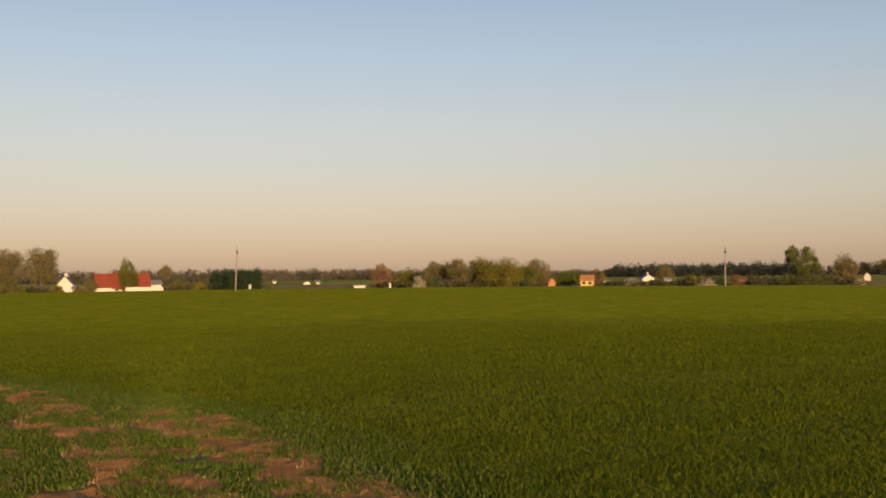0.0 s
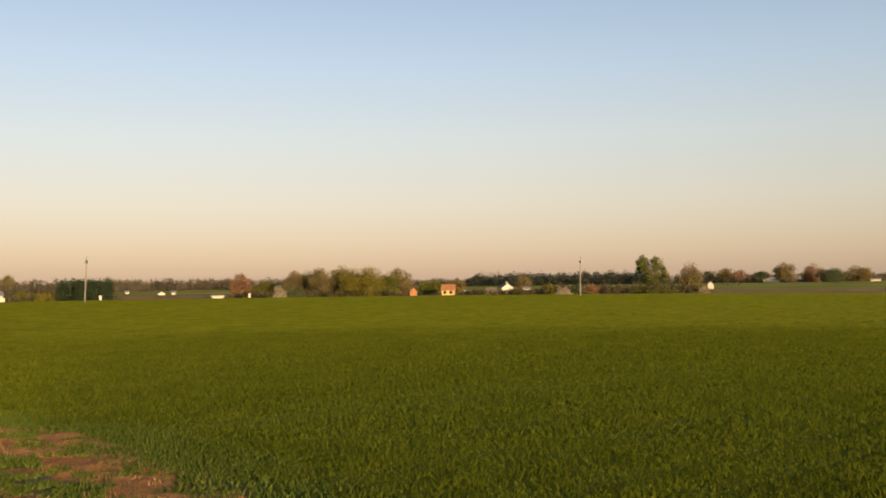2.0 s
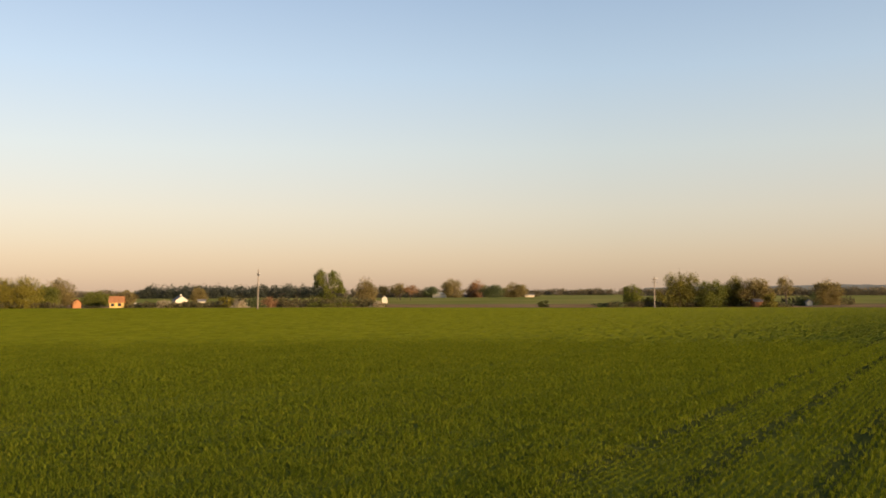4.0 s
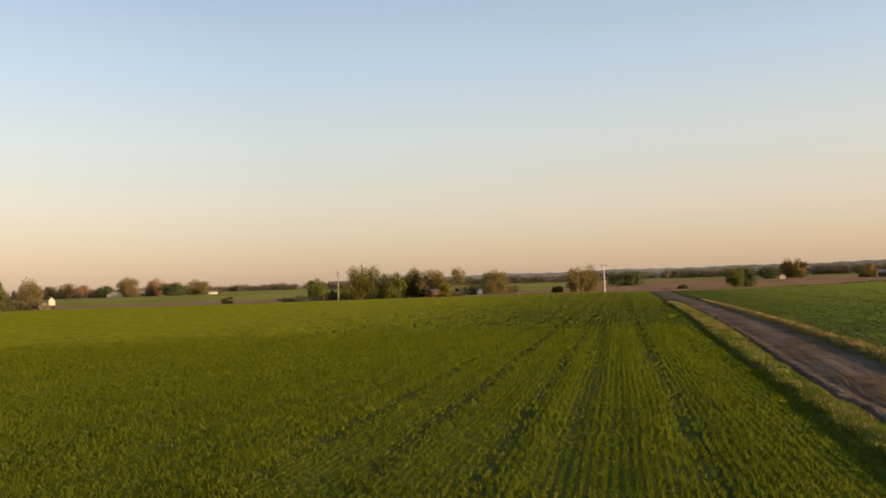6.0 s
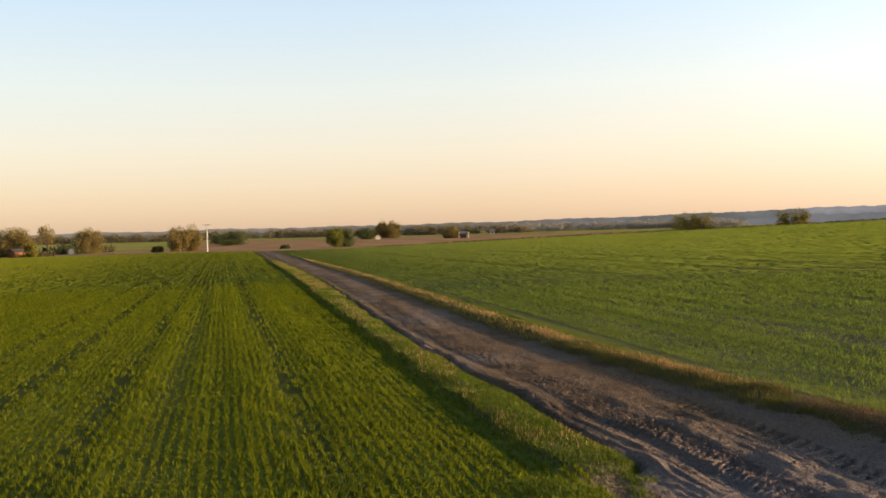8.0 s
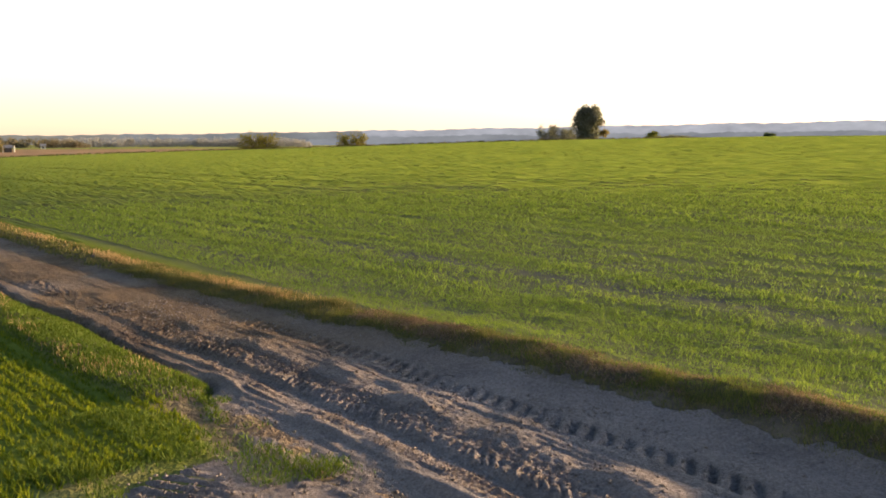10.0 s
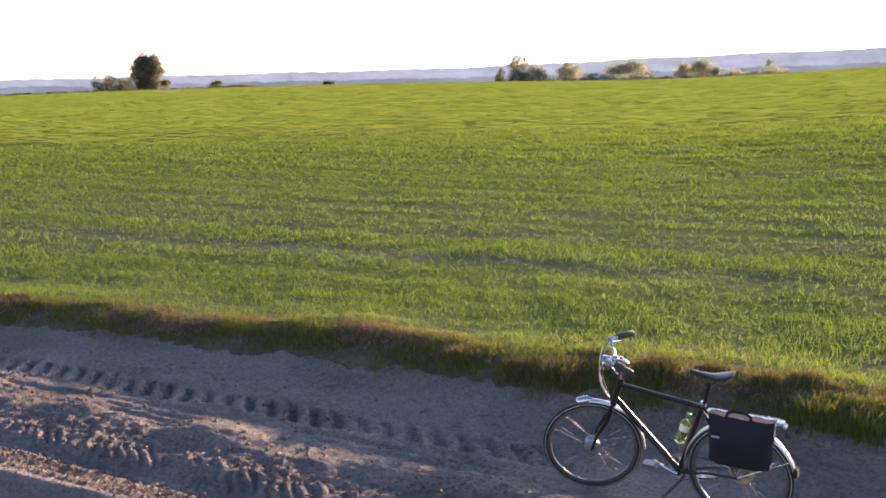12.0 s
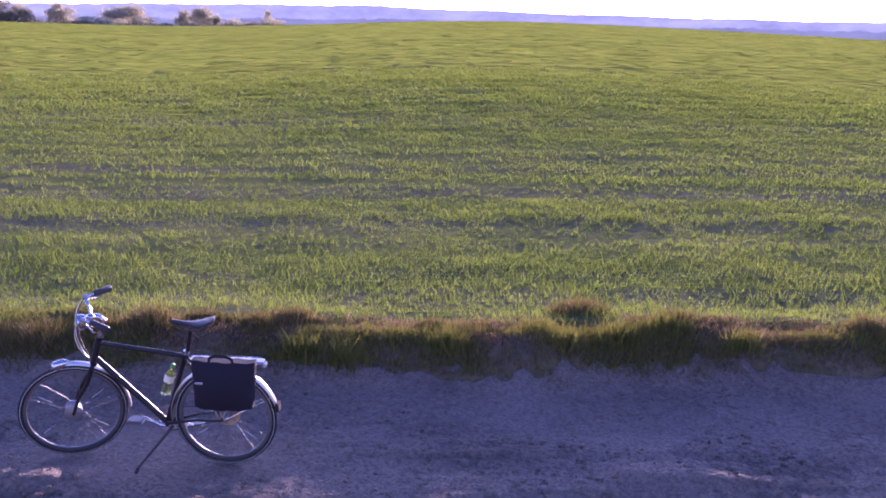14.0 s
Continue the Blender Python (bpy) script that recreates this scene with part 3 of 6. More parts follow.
def crop_rows(rng, u0, u1, v0, v1, row, step, per, keep, tall, wide, jitter, skew=0.0, lean=1.1, across=1.0):
    """Tufts drilled in rows along the road's direction, kept where the plan says so."""
    vs = np.arange(v0, v1, row)
    us = np.arange(u0, u1, step)
    U, V = np.meshgrid(us, vs)
    U, V = U.ravel(), V.ravel()
    U = U + rng.normal(size=len(U)) * step * 0.5
    V = V - skew * U + rng.normal(size=len(V)) * jitter
    x, y = to_xy(U, V)
    r = np.hypot(x, y)
    b = np.degrees(np.arctan2(x, y))
    k = keep(U, V, r, b, rng)
    U, V = np.repeat(U[k], per), np.repeat(V[k], per)
    U = U + rng.normal(size=len(U)) * step * 0.8
    V = V + rng.normal(size=len(V)) * jitter
    x, y = to_xy(U, V)
    row_at = V + skew * U
    streak = grain(U * 0.015, row_at, 0.6, 5) + 0.6 * grain(U * 0.02, row_at, 0.22, 6)
    blotch = 1 - 0.75 * smooth(14, 28, np.hypot(x, y))
    vigour = (0.42 + 0.72 * streak) * (0.92 + (0.32 * wobble(x, y, 0.9, 3.3) + 0.18 * wobble(x, y, 5.0, 1.3)) * blotch)
    vigour = vigour * (1 - 0.08 * (V > 7) * (1 - smooth(8.6, 10.6, V)))
    return blades(x, y, height(x, y), tall * np.clip(vigour, 0.25, 1.6), wide, rng, lean, across)


def north_keep(near, far):
    def keep(u, v, r, b, rng):
        v = v + sway(u)
        k = (r > near) & (r <= far) & (b > -28) & (b < 110)
        k &= u > side_edge(v) - 0.1 + 0.35 * wobble(u, v, 1.2, 6.0)
        k &= v < np.where(u > 10.4, berm_crest(u) - 0.22, 3.5) + 0.10 * wobble(u, v, 0.8, 2.0)
        w = v - sway(u) + ROW_SKEW * u
        p = 0.93 + 0.6 * (grain(u * 0.03, w, 0.32, 8) - 0.4) + 0.22 * wobble(u, v, 0.7, 9.0) * (1 - smooth(20, 40, r)) + 0.25 * smooth(30, 70, r)
        for tram, worn in TRAMS:
            p = p * (1 - 0.98 * worn * smooth(9, 17, u) * np.exp(-((w - tram - 0.03 * np.sin(u * 0.3)) / 0.30) ** 2))
        p = p * (1 - smooth(44, 66, r)) if far < 100 else p + 0.3 + smooth(35, 60, r)
        return k & (rng.random(len(u)) < p)
    return keep


def south_keep(near, far):
    def keep(u, v, r, b, rng):
        v = v + sway(u)
        k = (r > near) & (r <= far) & (b > 56) & (b < 182) & (v > bank_base(u) + np.where(u > 12, 0.85, 0.72) + 0.25 * wobble(u, v, 0.9, 1.0))
        s = 0.36 * grain(u * 0.02, v, 0.33, 5) + 0.34 * grain(u * 0.005, v, 0.8, 6) + 0.30 * grain(u * 0.004, v, 2.2, 7)
        p = 0.78 + 2.0 * (s - 0.5) + 0.4 * (grain(u, v, 0.5, 17) - 0.5) * (1 - smooth(15, 40, r)) + 0.16 * (1 - smooth(9.4, 12.0, v)) + 0.34 * smooth(14, 45, r)
        return k & (rng.random(len(u)) < (np.clip(p, 0.08, 1) * (1 - smooth(34, 50, r)) if far < 100 else 1.0))
    return keep


def crop_lines(rng, keep, near, v0, v1, u0, u1, first, tall, skew=0.0):
    """Far drill rows, as short ragged hedges of blades a little out of line; wider apart further off."""
    out = []
    v = v0
    side = 1 if v1 > v0 else -1
    while (v1 - v) * side > 0:
        off = max(0.0, abs(v) - 40) / 200
        long = (1.5 if side > 0 else 1.2) + 2.2 * off
        u = np.arange(u0, u1, long)
        u = u + rng.random(len(u)) * long
        d = v - skew * u + rng.normal(size=len(u)) * (0.012 if side > 0 else 0.03)
        x, y = to_xy(u, d)
        r = np.hypot(x, y)
        poor = 0.55 if side > 0 and grain(0.0, v, 0.9 + 1.5 * off, 33) < 0.22 else 0.92 + 0.16 * rng.random()      # some rows came up badly
        k = keep(u, d, r, np.degrees(np.arctan2(x, y)), rng) & (rng.random(len(u)) < smooth(near, near + (16 if side > 0 else 40), r))
        u, d, r = u[k], d[k], r[k]
        n = len(u)
        h = (0.35 + 0.65 * smooth(25, 75, r)) * tall * ((0.75 + 0.4 * grain(u * 0.01, d + skew * u, 0.9, 12)) * (0.85 + 0.3 * rng.random((2, n))) if side < 0 else poor * (0.92 + 0.12 * rng.random((2, n))))
        yaw = rng.normal(size=n) * (0.02 if side > 0 else 0.10)
        pts = []
        for i, part in enumerate((-0.55, 0.55)):
            x, y = to_xy(u + part * long * np.cos(yaw), d - skew * part * long + part * long * np.sin(yaw))
            z = height(x, y)
            lx, ly = rng.normal(size=n) * 0.03, rng.normal(size=n) * 0.03
            pts += [np.stack([x, y, z - 0.02], 1), np.stack([x + lx, y + ly, z + h[i]], 1)]
        a, b, c, e = pts
        out.append(np.stack([a, c, b, b, c, e], 1).reshape(-1, 3))
        v += side * (first + 0.8 * off)
    return np.concatenate(out)


def make_crops():
    rng = np.random.default_rng(5)
    parts = []
    for near, far, step, per, wide, tall in ((4, 17, 0.048, 5, 0.025, 0.072), (17, 30, 0.09, 5, 0.036, 0.080), (30, 66, 0.17, 6, 0.058, 0.08)):
        parts.append(crop_rows(rng, 0, far, -far, 3.62 + ROW_SKEW * far, 0.15, step, per, north_keep(near, far), tall, wide, 0.020, ROW_SKEW, 1.7, 0.55))
    far_rows = crop_lines(rng, north_keep(22, RIM), 22, 3.2 + ROW_SKEW * RIM, -RIM, -110, RIM, 0.30, 0.050, ROW_SKEW)
    blade_object("young_crop", far_rows, MAT_CROP_FAR, "far drill rows of dense young green cereal", "crop")
    blade_object("young_crop", np.concatenate(parts), MAT_CROP, "dense young green cereal drilled in rows on the field", "crop")
    parts = []
    for near, far, step, per, wide, tall in ((4, 17, 0.035, 6, 0.0100, 0.066), (17, 30, 0.080, 5, 0.018, 0.078), (30, 48, 0.18, 5, 0.034, 0.095)):
        parts.append(crop_rows(rng, -far, far, 8.4, far, 0.15, step, per, south_keep(near, far), tall, wide, 0.016))
    far_rows = crop_lines(rng, south_keep(22, RIM), 22, -3.0, RIM, -170, RIM, 0.30, 0.038)
    blade_object("thin_crop", far_rows, MAT_THIN_FAR, "far drill rows of thin young cereal", "crop")
    blade_object("thin_crop", np.concatenate(parts), MAT_CROP_THIN, "thin young cereal with soil showing between the rows", "crop")


def scatter(rng, n, u0, u1, v0, v1, chance):
    u = u0 + (u1 - u0) * rng.random(n)
    v = v0 + (v1 - v0) * rng.random(n)
    k = rng.random(n) < chance(u, v)
    return u[k], v[k]


def make_verges():
    rng = np.random.default_rng(8)
    green, straw, weeds, dead, rank = [], [], [], [], []

    def add(store, u, v, tall, wide, lean=0.5):
        x, y = to_xy(u, v - sway(u))
        z = height(x, y) + 0.03 * (v < 3.6) * (u < side_edge(v))
        store.append(blades(x, y, z, tall, wide, rng, lean))

    def brown(u, v):
        """Patches of flattened dead growth along the crest, 0 to 1."""
        d = v - bank_base(u)
        along = np.interp(u, (-4, -1.0, 2.5, 4.4, 5.4, 6.2, 6.8, 7.4, 8.0, 8.8, 9.4, 10.2, 11.0, 12.6, 13.6), (0.75, 0.8, 0.75, 0.95, 1.0, 0.6, 1.0, 0.7, 0.4, 0.6, 0.3, 0.15, 0.9, 0.95, 0.0))
        return along * smooth(0.28, 0.50, d) * (1 - smooth(0.90, 1.15, d)) * smooth(0.36, 0.52, 0.6 * grain(u * 0.5, v, 0.45, 23) + 0.4 * grain(u, v, 0.16, 24))

    # bank south of the road
    def on_bank(u, v):
        d = v - bank_base(u)
        clump = 0.55 + 0.9 * np.maximum(0, wobble(u, v, 0.55, 4.0)) + 0.25 * smooth(10, 14, u)
        sparse = smooth(-0.12, 0.28, d) * (0.45 + 0.55 * smooth(0.2, 0.5, grain(u, v, 0.3, 74))) + 0.8 * smooth(-0.50, -0.05, d) * smooth(0.50, 0.70, grain(u, v, 0.32, 73))
        return clump * sparse * (1 - smooth(0.8, 1.25, d)) * (1 - 0.92 * brown(u, v)) * (1 - 0.35 * smooth(3, 4.5, u) * (1 - smooth(9, 11, u)))
    u, v = scatter(rng, 330000, -9, 22, 6.2, 9.2, on_bank)
    tall = 0.035 + 0.09 * np.maximum(0, wobble(u, v, 0.5, 4.0)) + 0.02 * smooth(12, 14, u)
    add(green, u, v, tall, 0.012, 0.8)
    u, v = scatter(rng, 60000, 22, 110, 6.0, 8.2, on_bank)
    add(green, u, v, 0.08, 0.05)
    # long rank grass on the steep face where the bank is highest
    u, v = scatter(rng, 60000, -9, 4.6, 7.4, 8.5, lambda u, v: (1 - smooth(2.6, 4.4, u)) * smooth(0.05, 0.2, v - bank_base(u)) * (1 - smooth(0.55, 0.8, v - bank_base(u))) * smooth(0.38, 0.62, grain(u, v * 0.6, 0.42, 91)))
    add(rank, u, v, 0.04 + 0.05 * grain(u, v, 0.4, 92), 0.011, 1.1)
    for tu, tv in ((0.80, 7.85), (0.38, 7.76), (-1.26, 8.12), (-1.5, 7.9), (-1.97, 7.98), (-2.45, 8.16), (-3.1, 7.95), (-0.5, 7.9)):
        u, v = tu + rng.normal(size=260) * 0.13, tv + rng.normal(size=260) * 0.06
        add(rank, u, v, 0.17 * np.exp(-((u - tu) / 0.3) ** 2), 0.013, 0.8)
    # dry grass on the crest, mostly further along

    def dry(u, v):
        d = v - bank_base(u)
        return smooth(0.42, 0.65, d) * (1 - smooth(0.85, 1.1, d)) * (0.08 + 0.92 * smooth(13.0, 14.6, u)) * (0.15 + 0.85 * smooth(-0.15, 0.3, wobble(u * 0.7, v, 1.3, 2.0)))
    u, v = scatter(rng, 80000, -9, 24, 6.2, 9.2, dry)
    add(straw, u, v, 0.05 + 0.07 * smooth(12.8, 14.5, u), 0.012, 0.9)
    u, v = scatter(rng, 36000, 24, 130, 6.3, 8.2, dry)
    add(straw, u, v, 0.11, 0.04, 0.9)
    # flattened dead growth
    u, v = scatter(rng, 200000, -4, 13.8, 7.2, 9.2, brown)
    add(dead, u, v, 0.045, 0.012, 2.4)
    u, v = scatter(rng, 65000, 2, 13.5, 7.5, 9.2, lambda u, v: smooth(0.18, 0.42, v - bank_base(u)) * (1 - smooth(0.75, 1.05, v - bank_base(u))) * (1 - 0.95 * brown(u, v)) * smooth(0.34, 0.60, grain(u, v * 0.7, 0.38, 93)))
    add(rank, u, v, 0.025 + 0.06 * grain(u, v, 0.3, 94), 0.011, 1.0)
    # tussocks on the crest beside the road
    for tu, tv, size in ((2.15, 8.22, 0.36), (3.1, 8.05, 0.34), (3.5, 8.1, 0.26), (1.7, 8.45, 0.22), (0.9, 8.45, 0.26), (1.2, 8.25, 0.24), (-1.8, 8.95, 0.34), (-0.35, 8.4, 0.2), (-2.6, 8.4, 0.24), (-4.4, 8.3, 0.3), (2.6, 8.2, 0.22), (4.2, 8.2, 0.2)):
        n = 900
        u = tu + rng.normal(size=n) * size * 0.45
        v = tv + rng.normal(size=n) * size * 0.35
        tall = size * 0.50 * np.exp(-((u - tu) ** 2 + (v - tv) ** 2) / (size * size))
        old = rng.random(n) < 0.3
        add(green, u[~old], v[~old], tall[~old], 0.012, 1.1)
        add(dead, u[old], v[old], tall[old], 0.010, 1.2)

    # berm north of the road: short green turf from its crest down to the sand
    def on_berm(u, v):
        d, e = v - berm_crest(u), road_left(u) - v
        return smooth(9.9, 10.7, u) * smooth(-0.30, -0.08, d) * smooth(-0.10, 0.20, e + 0.2 * (grain(u, v, 0.3, 77) - 0.5)) * np.clip(0.8 + 0.5 * wobble(u, v, 0.7, 3.0), 0, 1)
    u, v = scatter(rng, 110000, 9.8, 26, 2.6, 4.7, on_berm)
    add(weeds, u, v, 0.025 + 0.035 * rng.random(len(u)), 0.018, 1.0)
    u, v = scatter(rng, 80000, 26, 120, 2.2, 4.4, on_berm)
    add(weeds, u, v, 0.07, 0.05)
    u, v = scatter(rng, 42000, 11, 120, 2.4, 4.5, lambda u, v: on_berm(u, v) * smooth(0.38, 0.62, grain(u * 0.4, v, 0.5, 78)))
    add(straw, u, v, 0.08, 0.016 + 0.03 * smooth(25, 60, u), 0.9)
    # the green middle of the road further out
    u, v = scatter(rng, 90000, 17, 150, 3.9, 6.4, lambda u, v: smooth(18, 30, u) * np.exp(-((v - 5.25 - lane(u) + 0.75) / 0.22) ** 2) * smooth(0.35, 0.6, grain(u * 0.25, v, 0.6, 81)))
    x, y = to_xy(u, v - sway(u))
    green.append(blades(x, y, road_height(u, v), 0.05, 0.03 + 0.03 * smooth(30, 80, u), rng, 1.1))
    # weeds on the sandy corner and the side track
    u, v = scatter(rng, 90000, 4, 10.8, 0.5, 4.5, lambda u, v: 0.5 * smooth(0.62, 0.85, grain(u, v, 0.4, 16)) + 0.45 * np.exp(-((u - 7.2) ** 2 / 0.05 + (v - 3.92) ** 2 / 0.03)) + 0.3 * np.exp(-((u - 8.74) ** 2 + (v - 3.94) ** 2) / 0.015))
    x, y = to_xy(u, v)
    weeds.append(blades(x, y, height(x, y) + 0.045, 0.035 + 0.035 * np.exp(-((u - 7.3) ** 2 + (v - 3.95) ** 2) / 0.2), 0.012, rng, 1.2))
    u, v = scatter(rng, 110000, 5.5, 11, -0.5, 4.3, lambda u, v: np.exp(-((u - side_edge(v) - 0.1) / 0.3) ** 2) * np.clip(0.4 + wobble(u, v, 0.6, 8.0), 0, 1))
    add(weeds, u, v, 0.05, 0.014, 1.1)
    u, v = scatter(rng, 160000, -3, 7.5, -30, -7, lambda u, v: np.maximum(weedy(u, v), np.exp(-((u - side_edge(v)) / 0.6) ** 2)) * (u < side_edge(v) + 0.9))
    add(weeds, u, v, 0.075, 0.040, 1.2)
    u, v = scatter(rng, 26000, -3, 7.5, -30, -7, lambda u, v: (wobble(u, v * 0.6, 0.8, 2.2) > 0.05) * 0.6 * (u < side_edge(v) - 0.5))
    add(straw, u, v, 0.08, 0.02, 1.4)
    blade_object("verge_grass", np.concatenate(green), MAT_GRASS, "rough green grass and weeds along the road verge", "grass")
    blade_object("rank_grass", np.concatenate(rank), MAT_RANK, "long rank yellow-green grass on the face of the bank", "grass")
    blade_object("weeds", np.concatenate(weeds), MAT_WEED, "low green weeds on the sandy track and the berm", "weeds")
    blade_object("dead_growth", np.concatenate(dead), MAT_DEAD, "flattened brown dead growth along the bank's crest", "dead plants")
    blade_object("dry_grass", np.concatenate(straw), MAT_STRAW, "dry tan grass on the crest of the bank", "grass")


def make_clods():
    """Loose crumbs of sand, eight-faced and uneven, lying on the road and the corner."""
    rng = np.random.default_rng(31)
    u, v = scatter(rng, 26000, -3, 17, 4.2, 7.75, lambda u, v: np.clip(0.10 + 0.55 * np.exp(-((v - 5.4) / 0.5) ** 2) + 0.4 * smooth(0.55, 0.8, grain(u, v, 0.7, 14)) + 0.25 * (v > 7.1), 0, 1) * (np.hypot((u - 1.55) / 0.9, (v - 6.15) / 0.3) > 1))
    x, y = to_xy(u, v)
    z = road_height(u, v)
    cu, cv = scatter(rng, 7000, 3.2, 10.6, 0.3, 4.2, lambda u, v: (u < side_edge(v) - 0.4) * 0.6)
    cx, cy = to_xy(cu, cv)
    x, y, z = np.concatenate([x, cx]), np.concatenate([y, cy]), np.concatenate([z, height(cx, cy) + 0.035])
    n = len(x)
    size = 0.006 + 0.020 * rng.random(n) ** 3
    tips = np.array([(1, 0, 0), (0, 1, 0), (-1, 0, 0), (0, -1, 0), (0, 0, 0.8), (0, 0, -0.8)])
    turn = rng.random(n) * 2 * np.pi
    shape = tips[None] * (0.6 + 0.8 * rng.random((n, 6, 1))) * size[:, None, None]
    c, sn = np.cos(turn)[:, None], np.sin(turn)[:, None]
    px = shape[:, :, 0] * c - shape[:, :, 1] * sn + x[:, None]
    py = shape[:, :, 0] * sn + shape[:, :, 1] * c + y[:, None]
    pz = shape[:, :, 2] + z[:, None] + 0.002
    faces = np.array([(0, 1, 4), (1, 2, 4), (2, 3, 4), (3, 0, 4), (1, 0, 5), (2, 1, 5), (3, 2, 5), (0, 3, 5)])
    f = (faces[None] + 6 * np.arange(n)[:, None, None]).reshape(-1, 3)
    ob = mesh_object("sand_clods", np.stack([px, py, pz], 2).reshape(-1, 3), f, MAT_SAND)
    return tagged(ob, "loose crumbs and clods of sand scattered on the road", "clods", kind="stuff")


make_crops()
make_verges()
make_clods()


# ---- building blocks ----
class Shape:
    """Collects vertices and faces of one mesh."""

    def __init__(self):
        self.v, self.f = [], []

    def add(self, verts, faces):
        n = len(self.v)
        self.v += [tuple(p) for p in verts]
        self.f += [tuple(i + n for i in q) for q in faces]
        return self

    def box(self, x0, x1, y0, y1, z0, z1):
        p = [(x, y, z) for z in (z0, z1) for y in (y0, y1) for x in (x0, x1)]
        return self.add(p, [(0, 2, 3, 1), (4, 5, 7, 6), (0, 1, 5, 4), (2, 6, 7, 3), (0, 4, 6, 2), (1, 3, 7, 5)])

    def tube(self, path, radii, sides=10, cap=True):
        """A round tube along a path; radii one number or one a point."""
        path = [Vector(p) for p in path]
        if not hasattr(radii, "__len__"):
            radii = [radii] * len(path)
        up = None
        rings = []
        for i, p in enumerate(path):
            d = (path[min(i + 1, len(path) - 1)] - path[max(i - 1, 0)]).normalized()
            if up is None:
                up = d.orthogonal().normalized()
            up = (up - d * up.dot(d)).normalized()
            side = d.cross(up)
            rings.append([p + (up * math.cos(a) + side * math.sin(a)) * radii[i] for a in (2 * math.pi * k / sides for k in range(sides))])
        faces = []
        for i in range(len(rings) - 1):
            for k in range(sides):
                a, b = i * sides + k, i * sides + (k + 1) % sides
                faces.append((a, b, b + sides, a + sides))
        if cap:
            faces.append(tuple(range(sides - 1, -1, -1)))
            faces.append(tuple((len(rings) - 1) * sides + k for k in range(sides)))
        return self.add([q for r in rings for q in r], faces)

    def ring(self, center, radius, profile, axis="Y", turn=360.0, start=0.0, steps=72):
        """A profile of (out, across) points swept round a circle, or part of one."""
        full = turn >= 360
        n = steps if full else steps + 1
        k = len(profile)
        pts = []
        for i in range(n):
            a = radians(start + turn * i / steps)
            for out, across in profile:
                r = radius + out
                if axis == "Y":
                    pts.append((center[0] + r * math.cos(a), center[1] + across, center[2] + r * math.sin(a)))
                else:
                    pts.append((center[0] + r * math.cos(a), center[1] + r * math.sin(a), center[2] + across))
        faces = []
        for i in range(steps):
            j = (i + 1) % n
            for q in range(k):
                w = (q + 1) % k
                faces.append((i * k + q, j * k + q, j * k + w, i * k + w))
        if not full:
            faces += [tuple(range(k)), tuple((n - 1) * k + q for q in range(k - 1, -1, -1))]
        return self.add(pts, faces)

    def turned(self, m):
        self.v = [tuple(m @ Vector(p)) for p in self.v]
        return self

    def part(self, name, material, parent=None, label="", bevel=0.0, shade=True):
        me = bpy.data.meshes.new(name)
        me.from_pydata(self.v, [], self.f)
        bm = bmesh.new()
        bm.from_mesh(me)
        bmesh.ops.recalc_face_normals(bm, faces=bm.faces)
        if bevel:
            bmesh.ops.bevel(bm, geom=[e for e in bm.edges if e.calc_face_angle(0) > 0.6], offset=bevel, segments=2, affect="EDGES", clamp_overlap=True)
        for f in bm.faces:
            f.smooth = shade
        for e in bm.edges:
            e.smooth = e.calc_face_angle(0) < 0.7
        bm.to_mesh(me)
        bm.free()
        me.materials.append(material)
        ob = new(name, me)
        ob.parent = parent
        return tagged(ob, label) if label else ob


def empty(name, m, label, category, group=""):
    ob = new(name)
    ob.empty_display_size = 0.2
    ob.matrix_world = m
    return tagged(ob, label, category, group)


